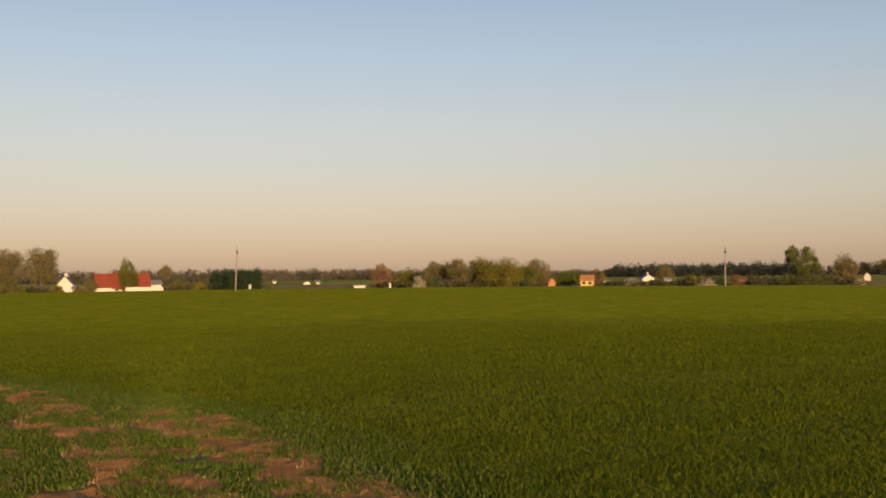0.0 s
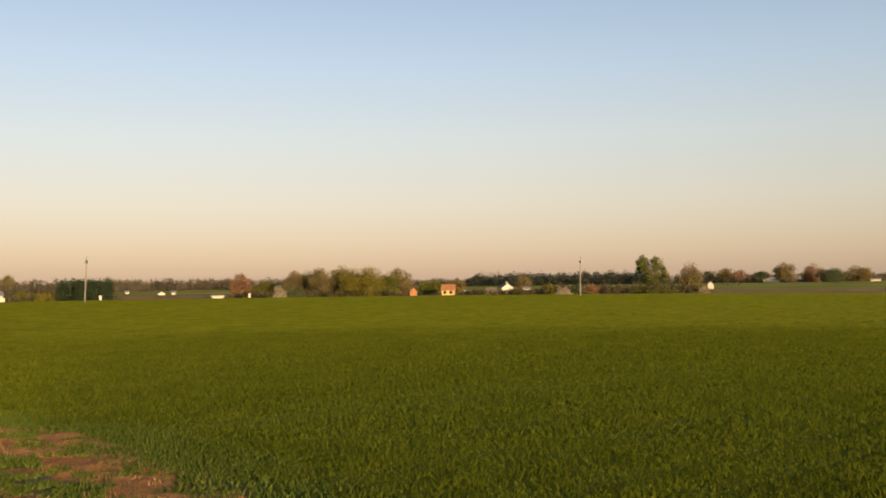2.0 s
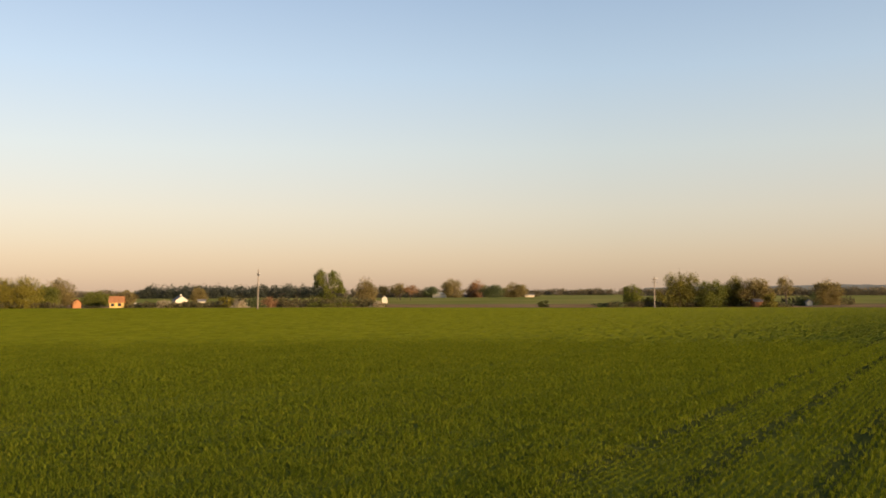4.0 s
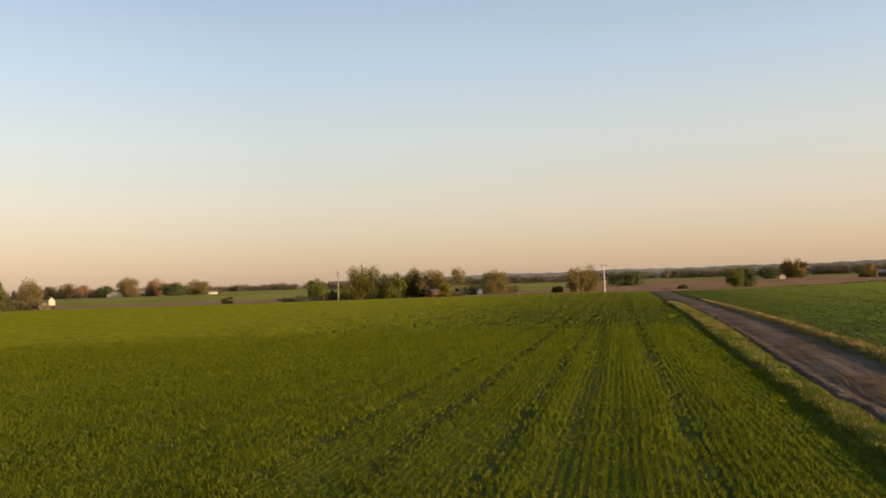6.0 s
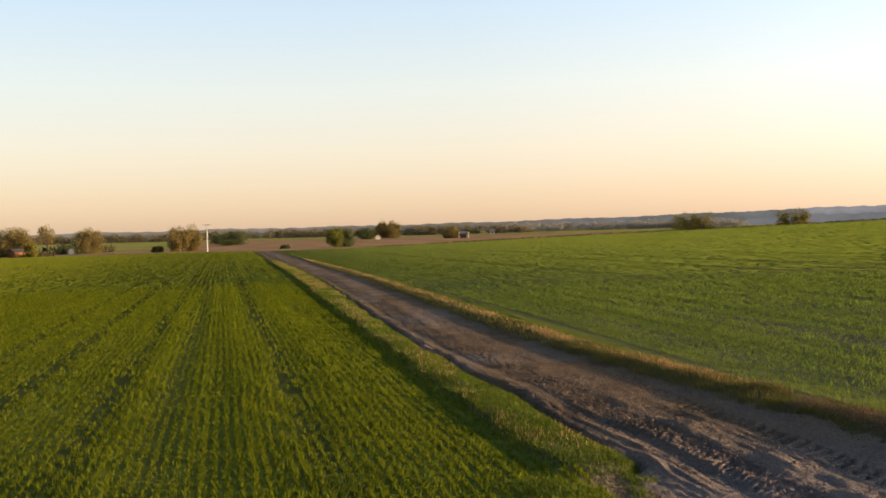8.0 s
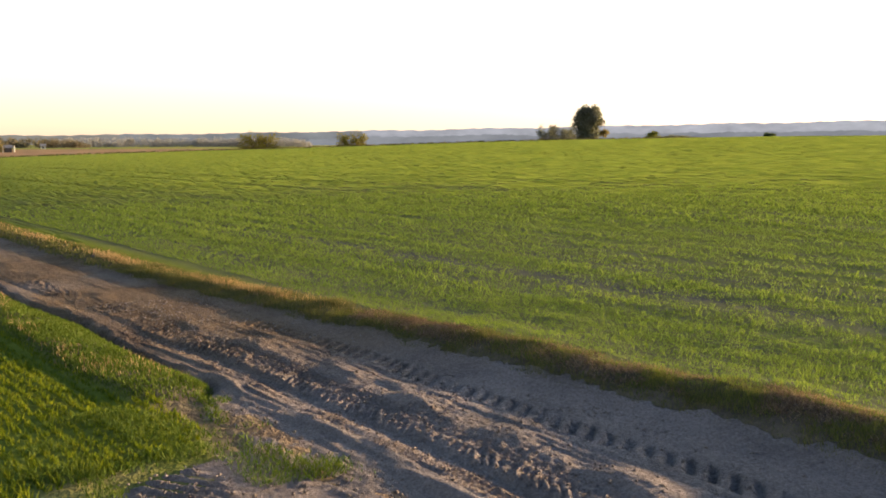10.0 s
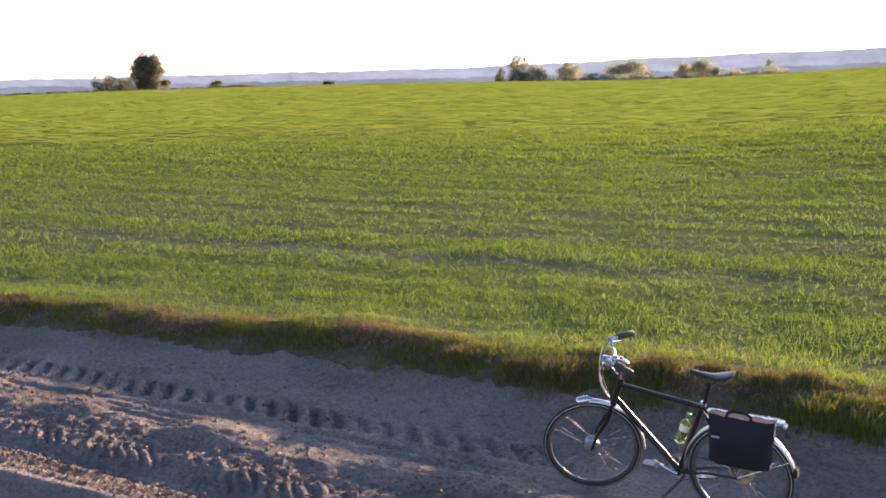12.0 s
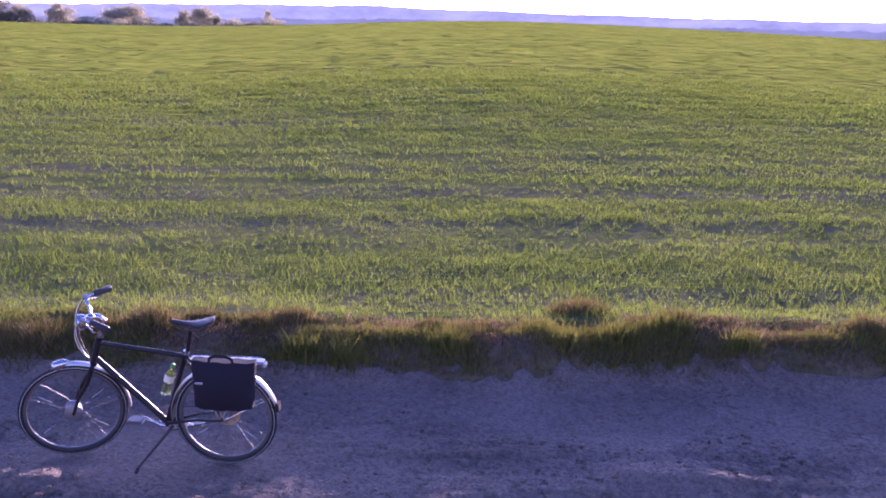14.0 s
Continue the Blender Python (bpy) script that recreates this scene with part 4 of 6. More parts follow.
# ---- trees ----
def crown_points(rng, tall, wide, base, lumps, n, leaf, form):
    """Leaf triangles of a crown: uneven lumps along the limbs, with gaps between them."""
    cz, hz = (tall + base) / 2, (tall - base) / 2
    lp = rng.normal(size=(lumps, 3))
    lp /= np.linalg.norm(lp, axis=1)[:, None]
    lp *= 0.25 + 0.62 * rng.random((lumps, 1)) ** 0.5
    lr = 0.24 + 0.20 * rng.random(lumps)
    lp[0], lr[0] = 0, 0.55
    if form == "tall":
        t = np.linspace(-0.85, 0.78, lumps)
        a = np.arange(lumps) * 2.4
        w = 0.74 * np.sqrt(1 - np.maximum(0, t) ** 2.2) * (0.45 + 0.55 * rng.random(lumps)) * (0.75 + 0.25 * (t > -0.35))
        lp, lr = np.stack([np.cos(a) * w, np.sin(a) * w, t], 1), np.full(lumps, 0.27)
    if form == "wood":
        lp, lr = lp * 0.72, 0.26 + 0.14 * rng.random(lumps)
    if form == "spread":        # two lobes on a forked trunk over a dark skirt of shoots
        lobes = ((-0.62, 0.55, 0.30), (-0.66, 0.22, 0.26), (-0.34, 0.74, 0.26), (-0.36, 0.40, 0.26), (0.10, 0.68, 0.30), (0.36, 0.50, 0.32), (0.62, 0.22, 0.28), (0.20, 0.24, 0.30),
                 (0.78, -0.06, 0.20), (0.50, -0.10, 0.22), (-0.05, 0.02, 0.26), (0.0, -0.25, 0.36), (-0.3, -0.4, 0.36), (0.3, -0.45, 0.36), (0.0, -0.7, 0.40), (-0.6, -0.75, 0.34), (0.65, -0.75, 0.34))
        pick = np.array(lobes)[np.arange(lumps) % len(lobes)]
        lp = np.stack([pick[:, 0] + rng.normal(size=lumps) * 0.10, rng.normal(size=lumps) * 0.35, pick[:, 1] + rng.normal(size=lumps) * 0.08], 1)
        lr = pick[:, 2] * (0.55 + 0.4 * rng.random(lumps))
    k = rng.integers(0, lumps, n)
    d = rng.normal(size=(n, 3))
    d /= np.linalg.norm(d, axis=1)[:, None]
    p = lp[k] + d * (lr[k] * (0.35 + 0.75 * rng.random(n)))[:, None]
    p = p * np.array([wide / 2, wide / 2, hz]) + np.array([0, 0, cz])
    p[:, 2] = np.where(p[:, 2] < 0.05, 0.05 + 0.12 * tall * rng.random(n), p[:, 2])
    t = rng.normal(size=(n, 3, 3))
    t /= np.linalg.norm(t, axis=2)[:, :, None]
    return (p[:, None, :] + t * (leaf * (0.5 + 0.8 * rng.random((n, 1, 1))))).reshape(-1, 3)


FORMS = {   # foot of the crown, lumps, leaves, leaf size
    "tree": (-0.12, 46, 9000, 0.235),
    "tall": (0.03, 60, 11000, 0.32),
    "high": (0.22, 50, 9000, 0.235),
    "spread": (0.0, 51, 12000, 0.22),
    "airy": (0.30, 40, 1800, 0.26),
    "bush": (-0.55, 22, 5600, 0.245),
}
WORDS = {"bud": "budding brown", "olive": "olive green", "yellow": "yellow-green", "rust": "rust brown", "dark": "dark green", "pine": "dark green", "green": "green leafy", "blossom": "pale blossoming", "grey": "haze-greyed budding", "dusk": "grey-green"}
SHAPES = {"tree": "broadleaf tree", "high": "high-crowned tree on bare trunks", "spread": "broad two-lobed old tree", "tall": "tall dense old tree", "airy": "thin open tree",
          "bush": "ragged bush"}
BESIDE = {(-30, -20): "by the farmstead", (-20, -10): "near the red-roofed barn", (-10, 10): "at the village edge", (10, 27): "beyond the field",
          (27, 38): "by the distant farm", (38, 52): "past the field", (52, 80): "by the brown field", (80, 120): "on the south rim", (120, 150): "in the hedgerow on the rise"}


def make_tree(rng, bearing, far, tall, wide, kind, form):
    x, y, z = at(bearing, far)
    where = next(w for (a, b), w in BESIDE.items() if a <= bearing < b)
    foot, lumps, leaves, leaf = FORMS[form]
    wide = wide * (1.26 if form in ("tree", "bush", "high") else 1.4 if form == "tall" else 1.08)
    tree = empty("bush" if form == "bush" else "tree", pose(x, y, z - 0.05, 0, 0, -bearing if form == "spread" else rng.random() * 360),
                 f"{WORDS[kind]} {SHAPES[form]}, {where}", "bush" if form == "bush" else "tree")
    grow = min(1.8, max(0.5, wide * tall / 60))
    verts = crown_points(rng, tall, wide, tall * foot, lumps, int(leaves * grow), leaf * (0.75 + 0.25 * min(2, far / 300)), form)
    n = len(verts) // 3
    mesh_object("crown", verts, np.arange(n * 3).reshape(n, 3), LEAVES[kind], tree)
    sh = Shape()
    r = max(0.05, tall * 0.022)
    stems = 4 if form == "bush" else 3 if form == "high" else 1
    for s in range(stems):
        bend = rng.normal(size=2) * tall * 0.02
        spread = rng.normal(size=2) * wide * (0.12 if form in ("bush", "high") else 0.0)
        top = tall * (0.8 if form != "bush" else 0.6)
        trunk = [(0, 0, -0.1), (bend[0] + spread[0] * 0.4, bend[1] + spread[1] * 0.4, top * 0.35), (bend[0] * 1.5 + spread[0], bend[1] * 1.5 + spread[1], top * 0.7), (spread[0] * 1.2, spread[1] * 1.2, top)]
        sh.tube(trunk, [r * 1.25, r * 0.9, r * 0.5, r * 0.15], 7)
    limbs = {"tree": 8, "tall": 8, "high": 12, "spread": 12, "airy": 16, "bush": 4}[form]
    for i in range(limbs):
        a = i * 2.4 + rng.random()
        z0 = tall * (0.22 + 0.5 * rng.random())
        out = wide * (0.25 + 0.2 * rng.random())
        z1 = z0 + tall * (0.15 + 0.18 * rng.random())
        mid = (math.cos(a) * out * 0.5, math.sin(a) * out * 0.5, (z0 + z1) / 2 - 0.1)
        sh.tube([(0, 0, z0), mid, (math.cos(a) * out, math.sin(a) * out, z1)], [r * 0.45, r * 0.28, r * 0.08], 5)
    sh.part("trunk", MAT_BARK, tree)
    return tree


def make_forest(rng, b0, b1, far, deep, tall, gap, leaf, material, label):
    """A far wood as one mass of crowns and stems."""
    length = math.radians(b1 - b0) * far
    count = int(length / gap * max(1, deep / gap * 0.8))
    out = []
    for i in range(count):
        b = b0 + (b1 - b0) * rng.random()
        d = far + deep * rng.random()
        x, y, z = at(b, d)
        edge = min(1.0, 0.35 + min(b - b0, b1 - b) / max(0.4, (b1 - b0) * 0.12))
        h = tall * (0.90 + 0.14 * rng.random() + 0.08 * math.sin(b * 2.1 + far) * math.sin(b * 5.3)) * edge
        w = gap * (1.6 + 1.1 * rng.random())
        c = crown_points(rng, h, w, -0.35 * h, 12, 230 if gap > 5 else 45 if gap > 1 else 14, leaf * (0.85 if gap > 5 else 1.3), "wood")
        out.append(c + np.array([x, y, z]))
    v = np.concatenate(out)
    n = len(v) // 3
    return tagged(mesh_object("forest", v, np.arange(n * 3).reshape(n, 3), material), label, "forest", kind="stuff")


def wood_material(name, stops, scale=0.03):
    m = Mat(name, 0.85, 0, 0.1)
    big = m.noise(m.coord(), scale, 3, 0.6)
    m.color(m.ramp(m.math("ADD", m.math("MULTIPLY", big, 0.7), m.math("MULTIPLY", m.island(), 0.3)), *stops))
    tr = m.nt.nodes.new("ShaderNodeBsdfTranslucent")
    m.link(m.b.inputs["Base Color"].links[0].from_socket, tr.inputs["Color"])
    mx = m.nt.nodes.new("ShaderNodeMixShader")
    mx.inputs[0].default_value = 0.45
    m.link(m.b.outputs[0], mx.inputs[1])
    m.link(tr.outputs[0], mx.inputs[2])
    m.link(mx.outputs[0], m.nt.nodes["Material Output"].inputs["Surface"])
    return m.m


MAT_WOODS = wood_material("mixed_wood", ((0.3, (0.092, 0.086, 0.050)), (0.48, (0.140, 0.116, 0.066)), (0.6, (0.180, 0.134, 0.080)), (0.75, (0.215, 0.170, 0.095))))
MAT_SCRUB = wood_material("olive_scrub", ((0.3, (0.070, 0.064, 0.028)), (0.5, (0.112, 0.094, 0.040)), (0.75, (0.165, 0.130, 0.055))), 0.12)
# the far wood's base colour is paled to carry the haze of distance
MAT_FAR_WOODS = wood_material("haze_paled_wood", ((0.3, (0.190, 0.180, 0.155)), (0.5, (0.260, 0.240, 0.205)), (0.75, (0.340, 0.310, 0.260))))
# hedge on the rise, lightened to grey in place of haze
MAT_HAZED_HEDGE = wood_material("haze_greyed_hedge", ((0.3, (0.120, 0.112, 0.086)), (0.5, (0.175, 0.158, 0.120)), (0.75, (0.250, 0.225, 0.170))))
MAT_PINES = wood_material("pine_wood", ((0.3, (0.036, 0.042, 0.030)), (0.55, (0.062, 0.066, 0.044)), (0.75, (0.095, 0.090, 0.058))))

TREES = (
    (-25.0, 305, 13.2, 10.8, "bud", "high"),
    (-23.2, 302, 13.8, 8.4, "bud", "high"),
    (-24.7, 262, 4.5, 5.2, "olive", "bush"),
    (-20.6, 300, 4.2, 3.1, "bud", "tree"),
    (-21.1, 276, 2.0, 3.6, "bud", "bush"),
    (-22.4, 274, 2.2, 3.4, "olive", "bush"),
    (-18.6, 310, 10.0, 4.7, "olive", "tree"),
    (-16.5, 420, 9.7, 6.7, "bud", "airy"),
    (-15.6, 270, 3.2, 5.0, "olive", "bush"),
    (-14.7, 265, 2.3, 4.0, "yellow", "bush"),
    (-13.4, 262, 5.7, 4.8, "pine", "tree"),
    (-12.9, 258, 6.2, 4.4, "pine", "tree"),
    (-12.4, 260, 5.8, 4.8, "pine", "tree"),
    (-11.9, 256, 5.8, 4.4, "pine", "tree"),
    (-11.4, 262, 5.6, 4.4, "pine", "tree"),
    (-3.7, 330, 8.5, 6.3, "rust", "tree"),
    (-2.3, 330, 6.0, 7.9, "olive", "tree"),
    (-1.5, 268, 3.2, 3.4, "blossom", "bush"),
    (-0.7, 280, 3.3, 5.7, "dark", "bush"),
    (-0.3, 310, 8.7, 9.7, "bud", "tree"),
    (0.9, 300, 9.1, 8.3, "bud", "tree"),
    (2.4, 305, 10.3, 10.3, "olive", "tree"),
    (3.5, 290, 8.9, 11.5, "yellow", "tree"),
    (4.9, 310, 7.0, 7.8, "green", "tree"),
    (5.6, 330, 9.7, 9.4, "bud", "tree"),
    (7.7, 350, 5.9, 10.0, "green", "tree"),
    (9.3, 360, 6.2, 6.3, "bud", "tree"),
    (11.3, 300, 2.6, 4.0, "blossom", "bush"),
    (13.3, 420, 6.7, 6.5, "bud", "tree"),
    (14.8, 300, 3.3, 5.2, "yellow", "bush"),
    (15.7, 270, 2.4, 3.9, "blossom", "bush"),
    (16.7, 280, 2.9, 5.6, "dark", "bush"),
    (17.4, 300, 3.4, 4.9, "rust", "bush"),
    (20.95, 330, 13.2, 11.6, "green", "spread"),
    (21.0, 300, 2.7, 13.2, "green", "bush"),
    (23.2, 340, 10.7, 6.6, "bud", "tree"),
    (23.9, 300, 2.2, 3.7, "blossom", "bush"),
    (24.3, 480, 8.1, 6.5, "bud", "airy"),
    (25.1, 480, 7.8, 7.1, "bud", "airy"),
    (25.3, 470, 8.5, 7.5, "bud", "airy"),
    (25.9, 460, 7.6, 7.5, "rust", "airy"),
    (27.2, 640, 7.5, 10.5, "dark", "tree"),
    (28.5, 600, 11.8, 12.7, "bud", "tree"),
    (29.9, 620, 10.9, 10.7, "rust", "tree"),
    (30.9, 600, 8.1, 12.7, "dark", "tree"),
    (32.3, 620, 9.3, 15.5, "bud", "tree"),
    (34.0, 300, 2.0, 3.3, "olive", "bush"),
    (39.3, 300, 7.0, 5.3, "green", "tree"),
    (40.2, 280, 4.0, 4.1, "olive", "bush"),
    (40.9, 290, 4.7, 3.2, "olive", "bush"),
    (38.0, 270, 1.6, 8.6, "dark", "bush"),
    (42.1, 270, 10.4, 9.0, "olive", "tree"),
    (43.9, 268, 7.9, 7.0, "green", "tree"),
    (45.3, 272, 8.6, 6.6, "olive", "tree"),
    (46.3, 268, 8.6, 7.8, "bud", "tree"),
    (47.1, 262, 4.2, 3.7, "olive", "bush"),
    (48.0, 340, 10.1, 6.5, "bud", "airy"),
    (49.1, 345, 4.7, 6.6, "dark", "bush"),
    (50.2, 350, 8.5, 8.9, "bud", "tree"),
    (53.9, 330, 2.6, 3.4, "olive", "bush"),
    (55.1, 320, 8.6, 5.6, "bud", "tree"),
    (55.8, 325, 8.8, 6.4, "bud", "tree"),
    (58.1, 420, 5.9, 15.6, "dark", "tree"),
    (61.3, 330, 1.5, 3.1, "dark", "bush"),
    (64.3, 330, 7.5, 5.4, "green", "tree"),
    (64.9, 335, 6.7, 5.8, "dark", "tree"),
    (66.2, 480, 6.4, 8.0, "dark", "tree"),
    (67.2, 500, 9.2, 6.2, "bud", "tree"),
    (67.8, 500, 8.7, 8.6, "bud", "tree"),
    (71.4, 450, 6.1, 7.4, "bud", "tree"),
    (85.4, 255, 4.9, 6.4, "olive", "bush"),
    (86.4, 252, 4.5, 6.0, "olive", "bush"),
    (91.0, 258, 4.1, 5.0, "olive", "bush"),
    (91.7, 256, 3.9, 5.8, "olive", "bush"),
    (103.2, 258, 4.8, 6.3, "dusk", "bush"),
    (104.2, 262, 4.9, 7.6, "dusk", "bush"),
    (105.6, 256, 9.4, 6.7, "dusk", "tall"),
    (106.5, 262, 3.3, 3.3, "bud", "airy"),
    (109.5, 262, 2.3, 4.7, "green", "bush"),
    (110.6, 258, 1.4, 7.1, "dusk", "bush"),
    (115.9, 256, 1.2, 2.7, "dark", "bush"),
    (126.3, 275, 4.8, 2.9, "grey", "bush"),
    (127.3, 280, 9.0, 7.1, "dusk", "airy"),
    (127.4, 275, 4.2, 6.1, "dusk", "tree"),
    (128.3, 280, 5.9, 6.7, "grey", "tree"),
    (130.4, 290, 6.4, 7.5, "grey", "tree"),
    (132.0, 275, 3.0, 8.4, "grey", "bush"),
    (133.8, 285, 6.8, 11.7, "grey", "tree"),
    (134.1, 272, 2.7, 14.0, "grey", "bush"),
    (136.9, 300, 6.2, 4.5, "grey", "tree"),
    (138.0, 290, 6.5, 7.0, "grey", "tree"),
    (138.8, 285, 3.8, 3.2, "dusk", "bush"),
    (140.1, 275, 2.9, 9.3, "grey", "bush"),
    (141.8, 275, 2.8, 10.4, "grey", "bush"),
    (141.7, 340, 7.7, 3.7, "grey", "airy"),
)

FORESTS = (   # bearing from, to, distance, depth, height, spacing
    (-26, -9, 560, 60, 9.2, 7, 0.75, MAT_WOODS, "mixed spring woodland behind the farmstead"),
    (-12, 2, 640, 60, 9.7, 7, 0.8, MAT_WOODS, "brown and green woodland behind the village"),
    (1, 9.5, 900, 60, 8.2, 9, 1.0, MAT_WOODS, "low woodland far behind the grove"),
    (9.6, 21.5, 620, 90, 10.9, 7, 0.8, MAT_PINES, "dark pine wood on a low rise"),
    (18, 27, 640, 50, 8.2, 7, 0.8, MAT_WOODS, "mixed woodland behind the large green tree"),
    (26, 33.5, 720, 40, 7.7, 8, 0.8, MAT_WOODS, "tree belt behind the distant farm"),
    (32, 42, 1300, 80, 10.7, 11, 1.2, MAT_WOODS, "thin line of woodland on the horizon"),
    (40, 57, 800, 60, 8.7, 9, 1.0, MAT_WOODS, "woodland behind the row of trees"),
    (55, 66, 900, 70, 10.7, 9, 1.0, MAT_WOODS, "woodland beyond the brown field"),
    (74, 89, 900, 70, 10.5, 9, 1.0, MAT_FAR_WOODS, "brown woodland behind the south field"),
    (64, 76, 720, 60, 9.2, 8, 0.9, MAT_WOODS, "trees behind the far farm"),
)

SCRUB = (     # low growth at the feet of the trees
    (-27, -22.8, 268, 26, 2.0, 2.2, 0.30, MAT_SCRUB, "low scrub round the farmstead"),
    (-16.3, -10.6, 264, 16, 1.6, 2.2, 0.28, MAT_SCRUB, "low scrub beside the conifers"),
    (-4.3, 5.8, 285, 30, 2.4, 2.4, 0.34, MAT_SCRUB, "undergrowth along the village grove"),
    (9.5, 14.4, 292, 30, 2.2, 2.6, 0.34, MAT_SCRUB, "scattered scrub beyond the field edge"),
    (14.0, 24.2, 296, 40, 4.0, 3.0, 0.36, MAT_SCRUB, "tall dark scrub below the pine wood"),
    (37.5, 48.2, 266, 20, 2.2, 2.2, 0.30, MAT_SCRUB, "undergrowth below the row of trees"),
    (-21.8, -13.6, 335, 30, 5.2, 3.4, 0.45, MAT_SCRUB, "brown bushes behind the red-roofed barn"),
    (47.6, 51.6, 352, 20, 4.0, 3.2, 0.42, MAT_SCRUB, "dark bushes between the bare trees"),
    (26.6, 33.6, 675, 40, 5.0, 4.6, 0.6, MAT_SCRUB, "bushes round the distant farm"),
    (66, 112, 241, 2, 0.42, 0.6, 0.14, MAT_SCRUB, "dark grass strip along the field rim"),
    (126, 143.2, 268, 16, 2.0, 2.4, 0.32, MAT_HAZED_HEDGE, "low hedge on the rise"),
)

rng_trees = np.random.default_rng(21)
for row in TREES:
    make_tree(rng_trees, *row)
for row in FORESTS:
    make_forest(rng_trees, *row)
for row in SCRUB:
    make_forest(rng_trees, *row)


# ---- hazy ridges on the horizon ----
RIDGE_FAR = ((40, 0.34), (58, 0.46), (70, 0.46), (80, 0.56), (95, 0.82), (113, 1.12), (124, 1.26), (137, 1.66), (147, 1.84), (160, 1.6), (190, 1.2))
RIDGE_NEAR = ((72, -0.1), (86, 0.0), (90, 0.36), (96, 0.48), (106, 0.56), (118, 0.66), (128, 0.70), (140, 0.90), (150, 1.1), (190, 0.8))


def make_backdrop(far, profile, b0, b1, haze, ragged, label):
    """A wooded ridge too far to shift; its haze is put in as glow."""
    m = Mat("ridge_haze_glow", 1.0, 0, 0.0)
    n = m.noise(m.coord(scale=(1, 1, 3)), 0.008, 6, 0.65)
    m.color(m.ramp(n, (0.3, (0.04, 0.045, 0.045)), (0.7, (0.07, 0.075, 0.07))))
    # light scattered by the haze, emitted from the ridge's own surface
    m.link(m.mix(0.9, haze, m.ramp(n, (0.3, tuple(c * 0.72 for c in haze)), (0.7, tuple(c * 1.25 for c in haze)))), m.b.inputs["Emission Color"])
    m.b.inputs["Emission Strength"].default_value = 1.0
    sh = Shape()
    steps = int((b1 - b0) * 12)
    kb, kr = zip(*profile)
    tuft = 0.0
    pts = []
    for i in range(steps + 1):
        b = b0 + (b1 - b0) * i / steps
        tuft = 0.7 * tuft + 0.3 * rng_trees.normal()
        rise = float(np.interp(b, kb, kr)) + 0.025 * math.sin(b * 0.9) + 0.015 * math.sin(b * 5.3 + 1) + ragged * tuft
        x, y = far * math.sin(radians(b)), far * math.cos(radians(b))
        top = 2.85 + far * math.tan(radians(rise))
        pts += [(x, y, -60), (x, y, top), (x * 1.05, y * 1.05, -60)]
    faces = []
    for i in range(steps):
        a = i * 3
        faces += [(a, a + 3, a + 4, a + 1), (a + 1, a + 4, a + 5, a + 2)]
    sh.add(pts, faces)
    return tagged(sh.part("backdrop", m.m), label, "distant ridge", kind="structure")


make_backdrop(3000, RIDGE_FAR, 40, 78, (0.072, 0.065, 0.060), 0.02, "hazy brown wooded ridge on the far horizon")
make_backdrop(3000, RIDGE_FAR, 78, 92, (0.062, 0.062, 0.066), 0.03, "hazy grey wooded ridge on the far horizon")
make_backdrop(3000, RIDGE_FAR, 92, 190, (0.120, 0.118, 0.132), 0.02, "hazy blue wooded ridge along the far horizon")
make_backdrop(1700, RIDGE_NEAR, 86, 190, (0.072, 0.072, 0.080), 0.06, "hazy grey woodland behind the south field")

# ---- buildings ----
MAT_WHITEWASH = plain("whitewash", (0.55, 0.48, 0.35), 0.85, 0, 0.2, 0.12, 0.6, 0.2)
MAT_CREAM = plain("cream_render", (0.56, 0.46, 0.31), 0.85, 0, 0.2, 0.15, 0.6, 0.2)
MAT_OCHRE = plain("ochre_render", (0.60, 0.40, 0.12), 0.85, 0, 0.2, 0.15, 0.6, 0.2)
MAT_BRICK = plain("orange_brick", (0.38, 0.165, 0.065), 0.85, 0, 0.2, 0.3, 1.2, 0.3)
MAT_RED_ROOF = plain("red_roof", (0.25, 0.048, 0.020), 0.7, 0, 0.3, 0.3, 0.8, 0.3)
MAT_GREY_ROOF = plain("grey_roof", (0.20, 0.185, 0.17), 0.8, 0, 0.3, 0.3, 0.8, 0.3)
MAT_DARK_GLASS = plain("window_glass", (0.03, 0.035, 0.045), 0.12, 0, 0.5, 0.2, 2, 0.02)
MAT_BOARDS = plain("dark_boards", (0.085, 0.065, 0.05), 0.9, 0, 0.2, 0.35, 1.5, 0.4)


